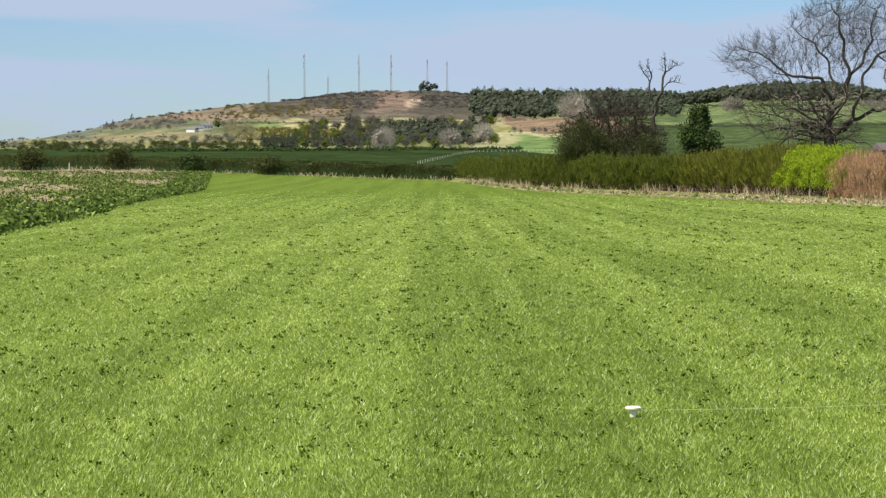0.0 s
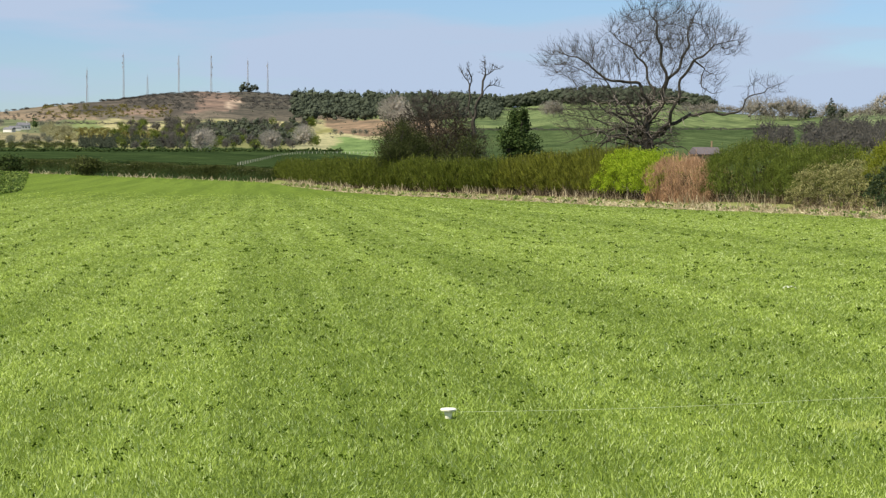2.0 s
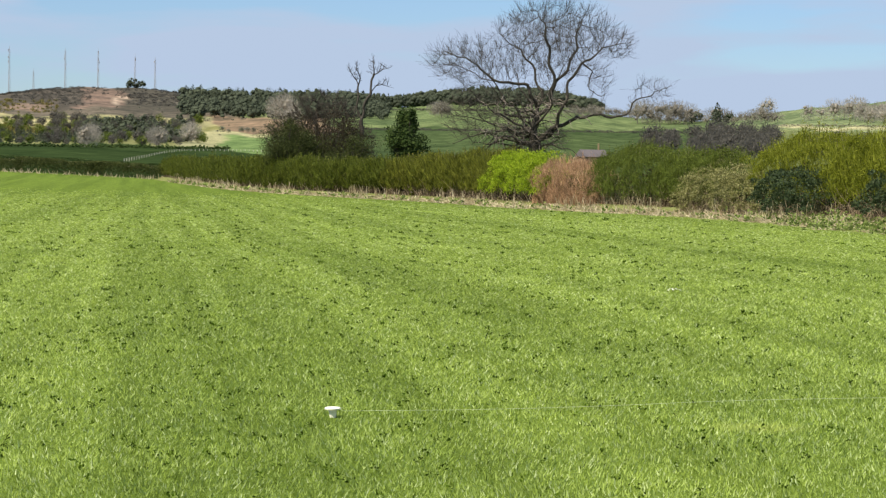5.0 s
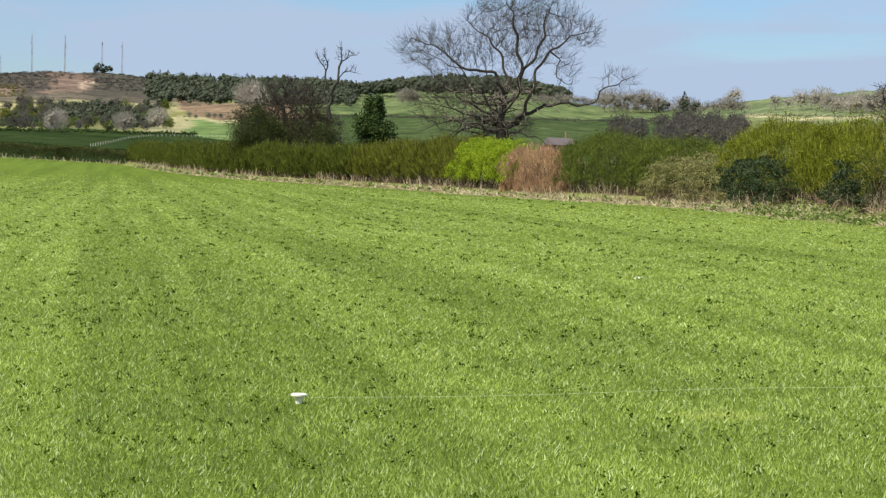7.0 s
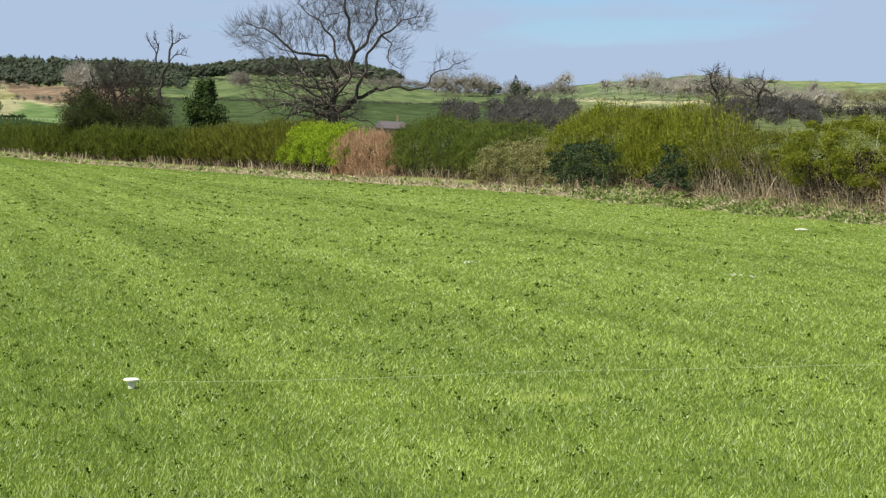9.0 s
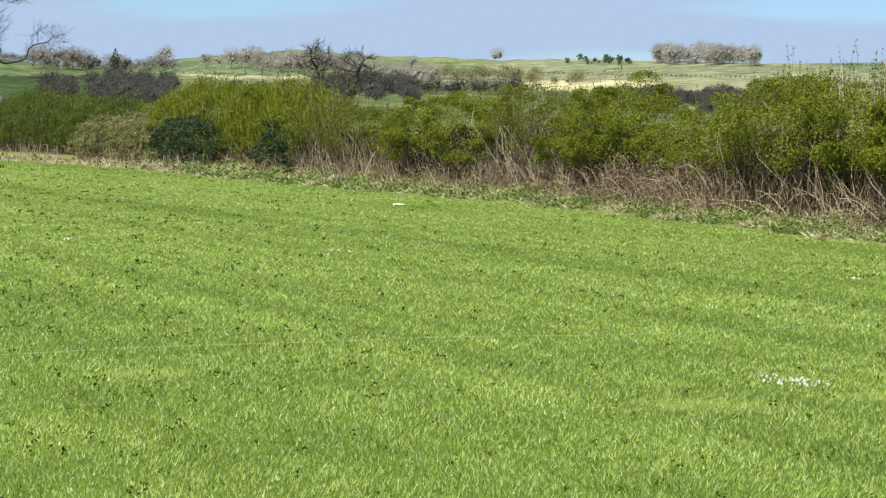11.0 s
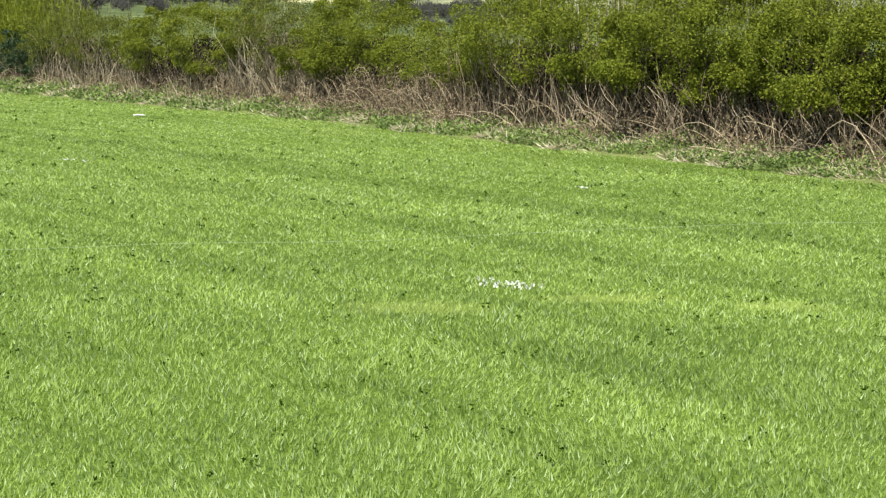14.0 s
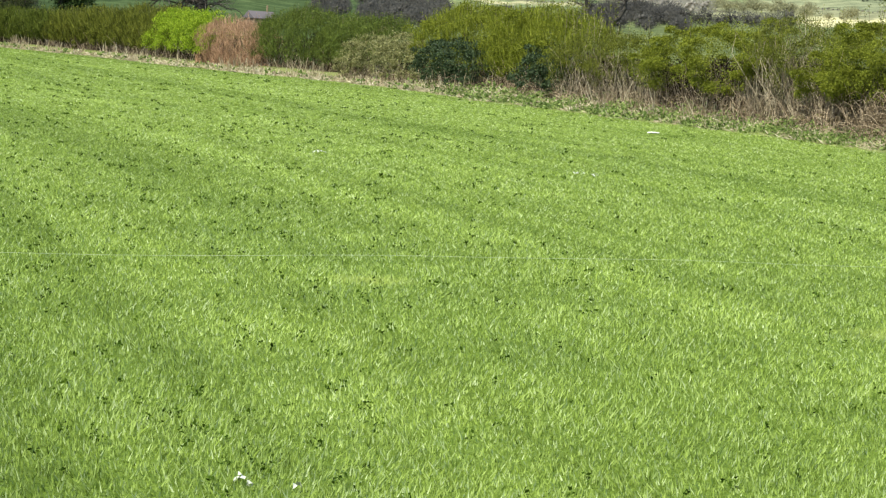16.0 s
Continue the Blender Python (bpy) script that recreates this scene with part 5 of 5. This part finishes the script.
wood("scrub_wood", "round dark bare bushes in the valley", place([20.9, 21.2, 21.45, 21.8, 22.05, 22.4, 22.65, 22.9, 23.15, 23.35], [1.05, 1.04, 1.06, 1.0, 1.0, 1.08, 1.08, 1.08, 1.06, 1.0]), 0.50, BARE_DARK, 67, 1.4, False, 420, 0.36)
wood("olive_wood", "pale olive willows in the valley", np.concatenate([place(np.linspace(21.3, 23.4, 20), 1.48 + 0.05 * np.sin(np.arange(20) * 1.9)), spread(23.4, 25.0, 1.3, 1.5, 10, 127)]), 0.30, WILLOW_FAR, 26, 1.4, False, 240, 0.42)
wood("dark_wood", "dark wood beyond the hedge", spread(26.0, 30.4, 0.7, 1.12, 170, 118), 0.32, BARE_DARK, 18, 1.2, False, 220, 0.42)
wood("hill_copse", "round copse of bare tan trees on the hill", spread(26.75, 29.2, 1.90, 2.01, 64, 119), 0.46, HAZED_FAR, 19, 0.95, False, 330, 0.32, (0.8, 1.2), 0.7)
wood("lone_tree", "single bare tree on the skyline", place([22.86, 22.98], [2.1, 2.1]), 0.36, HAZED_FAR, 20, 1.1, False, 420, 0.36, dense=0.4)
wood("skyline_trees", "dark conifers and bushes on the far field", spread(24.6, 26.2, 1.86, 2.0, 26, 121), 0.13, PINE, 21, 1.3, False, 120, 0.5, (0.4, 1.4))
wood("field_hedges", "hedgerow bushes between far fields", np.concatenate([place(np.linspace(21, 41, 170), np.full(170, 1.62)), place(np.linspace(15.0, 22, 110), np.full(110, 1.42)), place(np.linspace(31, 41, 90), np.full(90, 1.95))]), 0.055, BARE_FAR, 22, 1.8, False, 40, 0.6)
wood("field_hedges", "hedgerow along green pasture", np.concatenate([place(np.linspace(4.6, 13, 130), np.full(130, 1.22)), place(np.linspace(5.8, 9.6, 70), np.full(70, 1.7)), place(np.linspace(-5, 1.4, 90), np.full(90, 1.36))]), 0.06, BARE_DARK, 23, 1.8, False, 40, 0.6)


# ------------------------------------------------------------------ masts, houses, fence
def mast(az, h, seed, aerials=3):
    b = place([az], [2.6])[0]
    rng = np.random.default_rng(seed)
    ob = thing("radio_mast", tuple(b), "slender grey steel lattice radio mast on the hilltop", "mast", "radio masts on the hill")
    w = 1.3
    legs = np.array([[math.cos(a) * w, math.sin(a) * w, 0] for a in (0.3, 2.4, 4.5)])
    for l in legs:
        part("leg", npmesh("leg", *tubes((b + l)[None], (b + l * 0.55 + [0, 0, h])[None], np.array([0.22]), np.array([0.15]), 4), STEEL), ob)
    p0, p1 = [], []
    steps = int(h / 3.2)
    for k in range(steps):
        z0, z1 = h * k / steps, h * (k + 1) / steps
        for i in range(3):
            a, c = legs[i], legs[(i + 1) % 3]
            p0.append(b + a * (1 - 0.45 * z0 / h) + [0, 0, z0])
            p1.append(b + c * (1 - 0.45 * z1 / h) + [0, 0, z1])
    part("bracing", npmesh("bracing", *tubes(np.array(p0), np.array(p1), np.full(len(p0), 0.07), np.full(len(p0), 0.07), 3), STEEL), ob)
    for k in range(aerials):
        z = h * rng.uniform(0.45, 0.95)
        a = rng.uniform(0, 6.28)
        c = b + np.array([math.cos(a) * 1.5, math.sin(a) * 1.5, z])
        part("aerial", npmesh("aerial", *tubes(c[None], (c + [0, 0, 2.6])[None], np.array([0.5]), np.array([0.5]), 6), STEEL), ob)
    top = b + np.array([0, 0, h])
    part("spike", npmesh("spike", *tubes(top[None], (top + [0, 0, 4])[None], np.array([0.18]), np.array([0.08]), 4), STEEL), ob)


for s, (a, h, k) in enumerate([(-4.21, 42, 2), (-3.34, 58, 3), (-2.77, 25, 0), (-2.02, 50, 4), (-1.24, 50, 6), (-0.36, 43, 2), (0.12, 42, 1)]):
    mast(a, h, 200 + s, k)


def house(name, label, az, el, wide, deep, eave, ridge, turn, wall, roof, windows=3, chimney=True, d=None):
    b = Vector(place([az], [el])[0] if d is None else at(d, az))
    ob = thing(name, b, label, "house")
    m = Matrix.Translation(b) @ Matrix.Rotation(radians(turn), 4, "Z")

    def box(nm, c, s, mat, parent=ob, lab=""):
        bm = bmesh.new()
        bmesh.ops.create_cube(bm, size=1.0, matrix=m @ Matrix.Translation(c) @ Matrix.Diagonal((*s, 1)))
        return solid(nm, bm, mat, parent, lab)

    box("wall", (0, 0, eave / 2 - 0.5), (wide, deep, eave + 1), wall)
    bm = bmesh.new()
    o = 0.35
    vs = [bm.verts.new(m @ Vector(c)) for c in ((-wide / 2 - o, -deep / 2 - o, eave), (wide / 2 + o, -deep / 2 - o, eave), (wide / 2 + o, deep / 2 + o, eave), (-wide / 2 - o, deep / 2 + o, eave), (-wide / 2 - o, 0, ridge), (wide / 2 + o, 0, ridge))]
    for q in ((0, 1, 5, 4), (2, 3, 4, 5), (1, 2, 5), (3, 0, 4), (3, 2, 1, 0)):
        bm.faces.new([vs[i] for i in q])
    top = solid("roof", bm, roof, ob)
    for k in range(windows):
        x = -wide / 2 + wide * (k + 0.5) / windows
        win = box("window", (x, -deep / 2 - 0.03, eave * 0.55), (1.3, 0.12, 1.4), POST)
        box("pane", (x, -deep / 2 - 0.10, eave * 0.55), (1.1, 0.06, 1.2), GLASS_DARK, win)
    if chimney:
        box("chimney", (wide * 0.3, 0, ridge + 0.4), (0.05 * wide, 0.05 * wide, 1.4), wall, top)


house("farmhouse", "white-walled farmhouse on the hillside", -5.72, 1.23, 11, 7, 3.8, 6.4, 24, RENDER_WHITE, SLATE, 4)
house("barn", "long pale farm barn beside the farmhouse", -6.05, 1.17, 9, 6, 2.4, 4.2, -30, RENDER_WHITE, SLATE, 0, False)
house("barn", "pale roofed farm shed on the hillside", -5.92, 1.20, 10, 6, 2.6, 4.4, 14, RENDER_WHITE, SLATE, 0, False)
house("cottage", "low cottage with a clay tile roof behind the hedge", 10.72, 0.75, 4.2, 4, 4.6, 5.9, 15, BRACKEN, TILE_RED, 2, True, 420)


def fence(spots, name, label, h=1.25):
    c = spots.mean(0)
    ob = thing(name, tuple(c), label, "fence")
    for p in spots:
        part("post", npmesh("post", *tubes((p - [0, 0, 0.2])[None], (p + [0, 0, h])[None], np.array([0.09]), np.array([0.08]), 5), POST), ob)
    for z in (0.5, 1.0):
        q = spots + [0, 0, z * h * 0.9]
        part("wire", npmesh("wire", *tubes(q[:-1], q[1:], np.full(len(q) - 1, 0.012), np.full(len(q) - 1, 0.012), 3), STEEL), ob)


fa = np.concatenate([np.linspace(-0.6, 0.9, 26), np.linspace(1.0, 2.7, 18)])
fence(place(fa, np.interp(fa, [-0.6, 0.37, 0.86, 2.7], [0.36, 0.60, 0.66, 0.66])), "post_fence", "line of pale wooden fence posts with wire across the pasture")


def marker_post(x, y, h):
    z = float(ground(x, y))
    ob = thing("marker_post", (x, y, z), "pale weathered marker post before the boundary hedge", "post")
    b = np.array([[x, y, z - 0.2]])
    part("shaft", npmesh("shaft", *tubes(b, b + np.array([[0, 0, h + 0.2]]), np.array([0.065]), np.array([0.06]), 8), POST), ob)
    part("cap", npmesh("cap", *tubes(b + np.array([[0, 0, h + 0.2]]), b + np.array([[0, 0, h + 0.27]]), np.array([0.06]), np.array([0.005]), 8), POST), ob)


marker_post(-50.2, 317.0, 1.2)


# ------------------------------------------------------------------ verge along the hedge, crop
def verge():
    rng = np.random.default_rng(31)
    n = 84000
    y = (18.0 ** -0.4 + rng.random(n) * (300.0 ** -0.4 - 18.0 ** -0.4)) ** -2.5
    s = rng.random(n) ** 1.1
    x = hedge_x(y) + 0.05 + s * 1.65 * (1 - 0.4 * smooth01((y - 78) / 30)) + 0.18 * np.sin(y * 0.8) + 0.1 * np.sin(y * 2.9)
    clump = np.sin(y * 2.1 + 3 * s) * np.sin(y * 0.77 + 1) + 0.6 * np.sin(y * 5.3 + s * 6)
    dry = (clump + rng.normal(0, 0.35, n)) < -0.05 + 0.9 * (s - 0.5) + 1.4 * smooth01((y - 78) / 30)
    d = np.hypot(x, y)
    size = np.maximum(0.055, 0.0013 * d)
    z0 = ground(x, y)
    for nm, lab, sel, mat in (("verge_weeds", "low broad-leaved weeds along the hedge foot", ~dry, WEED), ("dry_grass", "pale dead grass along the hedge foot", dry, STRAW)):
        m = int(sel.sum())
        b = np.stack([x[sel], y[sel], z0[sel]], 1)
        hi = np.clip(0.5 + 0.6 * clump[sel], 0.1, 1.4)
        if mat is WEED:
            b[:, 2] += 0.02 + rng.random(m) ** 1.3 * 0.26 * hi
            vf = leaves(b, size[sel] * 1.15, rng, np.array([-0.3, -0.2, 0.7]), 0.55)
        else:
            vf = strokes(b - np.array([0, 0, 0.01]), np.array([0, 0, 0.32]) + rng.normal(0, 0.8, (m, 3)) * np.array([1, 1, 0.15]), 0.12 + 0.2 * rng.random(m), size[sel] * 0.3, rng)
        tagged(new(nm, npmesh(nm, *vf, mat)), lab, "weeds", kind="stuff")


verge()


def reeds():
    """Pale dead stalks standing in front of the farther hedge."""
    rng = np.random.default_rng(32)
    n = 2600
    y = rng.uniform(60, 300, n)
    g = np.sin(y * 0.21) + np.sin(y * 0.53 + 1) + 0.5 * np.sin(y * 1.7)
    ok = g + rng.normal(0, 0.5, n) > 0.5
    y = y[ok]
    x = hedge_x(y) + rng.uniform(0.3, 1.5, len(y))
    b = np.stack([x, y, ground(x, y) - 0.02], 1)
    h = 0.15 + 0.75 * rng.random(len(y)) ** 2
    t = b + np.stack([rng.normal(0, 0.25, len(y)) * h, rng.normal(0, 0.25, len(y)) * h, h], 1)
    w = 0.006 + 0.00010 * y
    tagged(new("dead_stalks", npmesh("dead_stalks", *tubes(b, t, w, w * 0.6, 3), STRAW)), "pale dead stalks standing along the hedge", "weeds", kind="stuff")


reeds()


def crop():
    rng = np.random.default_rng(33)
    n = 30000
    y = rng.uniform(58, 318, n)
    x = crop_x(y) + 0.5 - rng.random(n) ** 1.5 * 46
    bare = np.sin((x + 8) * 0.3 + y * 0.02) * np.sin(y * 0.06 + 1.4) + 0.45 * np.sin(y * 0.17 + x * 0.5)
    edge = crop_x(y) - x
    ok = (edge < 3.5) | ((bare + rng.normal(0, 0.55, n) < 0.28) & (rng.random(n) < 0.9))
    x, y = x[ok], y[ok]
    k = 4
    X3, Y3 = np.repeat(x, k) + rng.normal(0, 0.12, len(x) * k), np.repeat(y, k) + rng.normal(0, 0.12, len(x) * k)
    z = ground(X3, Y3) + rng.uniform(0.02, 0.40, len(X3)) * np.where(crop_x(Y3) - X3 < 3.5, 1.0, 0.35)
    v, f = leaves(np.stack([X3, Y3, z], 1), rng.uniform(0.16, 0.34, len(X3)), rng, np.array([0, -0.3, 0.35]), 0.5)
    tagged(new("beet_crop", npmesh("beet_crop", v, f, CROP)), "leafy dark green crop left standing on bare soil", "crop", kind="stuff")


crop()


# ------------------------------------------------------------------ small things on the field
def pulley(x, y, r=0.056):
    z = float(ground(x, y))
    ob = thing("line_pulley", (x, y, z), "white plastic line pulley on a short peg in the grass", "pulley")
    bm = bmesh.new()
    prof = [(0.004, 0.070), (r * 0.8, 0.072), (r, 0.066), (r * 0.96, 0.056), (r * 0.5, 0.050), (r * 0.40, 0.046), (0.010, 0.044)]
    rings = [[bm.verts.new((x + q * math.cos(a), y + q * math.sin(a), z + h)) for a in np.linspace(0, 2 * np.pi, 24, endpoint=False)] for q, h in prof]
    for a, b in zip(rings, rings[1:]):
        for i in range(24):
            bm.faces.new((a[i], a[(i + 1) % 24], b[(i + 1) % 24], b[i]))
    bm.faces.new(rings[0])
    solid("wheel", bm, WHITE, ob)
    bm = bmesh.new()
    bmesh.ops.create_cone(bm, cap_ends=True, segments=12, radius1=0.010, radius2=0.030, depth=0.10, matrix=Matrix.Translation((x, y, z - 0.002)))
    solid("peg", bm, WHITE, ob)


pulley(1.28, 15.9)


def scraps(x, y, w, n, seed, size=0.035):
    """A strewn patch of torn white plastic."""
    rng = np.random.default_rng(seed)
    ob = thing("litter_patch", (x, y, float(ground(x, y))), "strewn scraps of torn white plastic in the grass", "litter", "litter patches")
    for _ in range(n):
        a, q = rng.uniform(0, 6.28), rng.random() ** 0.7
        px, py = x + math.cos(a) * q * w / 2, y + math.sin(a) * q * w * 0.9
        bm = bmesh.new()
        m = 6
        c = Vector((px, py, float(ground(px, py)) + rng.uniform(0.012, 0.034)))
        ring = [bm.verts.new(c + Vector((math.cos(t) * size * rng.uniform(0.4, 1.2), math.sin(t) * size * rng.uniform(0.4, 1.2), rng.uniform(-0.012, 0.022)))) for t in np.linspace(0, 2 * np.pi, m, endpoint=False)]
        mid = bm.verts.new(c + Vector((0, 0, 0.012)))
        for i in range(m):
            bm.faces.new((ring[i], ring[(i + 1) % m], mid))
        solid("scrap", bm, SCRAP, ob)


scraps(8.30, 13.75, 0.42, 60, 1, 0.012)
scraps(15.65, 24.9, 0.18, 6, 2, 0.028)
scraps(7.85, 34.6, 0.22, 6, 3, 0.03)
scraps(11.05, 31.3, 0.45, 9, 4, 0.026)
scraps(1.72, 7.40, 0.10, 4, 5, 0.018)
scraps(1.90, 7.30, 0.05, 2, 6, 0.015)


def lure(x, y, turn):
    ob = thing("lure_bag", (x, y, float(ground(x, y))), "crumpled white plastic bag lure lying on the grass", "bag")
    bm = bmesh.new()
    bmesh.ops.create_icosphere(bm, subdivisions=3, radius=1.0)
    for v in bm.verts:
        k = 1 + 0.28 * noise.noise(v.co * 2.3) + 0.12 * noise.noise(v.co * 6)
        v.co = Vector((v.co.x * 0.17 * k, v.co.y * 0.07 * k, v.co.z * 0.022 * k))
        v.co = Matrix.Rotation(turn, 3, "Z") @ v.co + Vector((x, y, float(ground(x, y)) + 0.045))
    solid("bag", bm, WHITE, ob)


lure(20.14, 53.1, 0.2)


def line_cord():
    ob = thing("drag_line", (5.0, 16.6, 0.0), "pale thin drag line stretched low over the grass", "line")
    k = 60
    x = np.linspace(1.34, 17.5, k)
    y = np.interp(x, [1.34, 3.4, 6.3, 12.3, 15.9, 17.5], [15.86, 16.15, 16.9, 18.25, 18.62, 18.75])
    z = ground(x, y) + 0.046 + 0.006 * np.sin(x * 1.9) - 0.014 * smooth01((x - 6.5) / 2) * smooth01((12.5 - x) / 2)
    p = np.stack([x, y, z], 1)
    part("cord", npmesh("cord", *tubes(p[:-1], p[1:], np.full(k - 1, 0.0011), np.full(k - 1, 0.0011), 4), PALE_LINE), ob)


line_cord()


def dandelion(x, y, s=1.0):
    ob = thing("dandelion", (x, y, float(ground(x, y))), "yellow dandelion flower in the grass", "flower", "dandelions")
    z = float(ground(x, y))
    bm = bmesh.new()
    for k in range(34):
        a, q = k * 2.399, 0.018 * s * math.sqrt((k + 1) / 34)
        c = Vector((x + math.cos(a) * q, y + math.sin(a) * q, z + 0.045 - q * 0.25))
        o = Vector((math.cos(a), math.sin(a), 0.5)) * 0.006 * s
        t = Vector((-math.sin(a), math.cos(a), 0)) * 0.0025 * s
        bm.faces.new([bm.verts.new(c - t), bm.verts.new(c + t), bm.verts.new(c + o + t * 0.6), bm.verts.new(c + o - t * 0.6)])
    solid("flower_head", bm, YELLOW, ob)
    bm = bmesh.new()
    bmesh.ops.create_cone(bm, cap_ends=True, segments=6, radius1=0.002, radius2=0.002, depth=0.05, matrix=Matrix.Translation((x, y, z + 0.018)))
    solid("stalk", bm, BLADE, ob)


dandelion(2.28, 6.60)
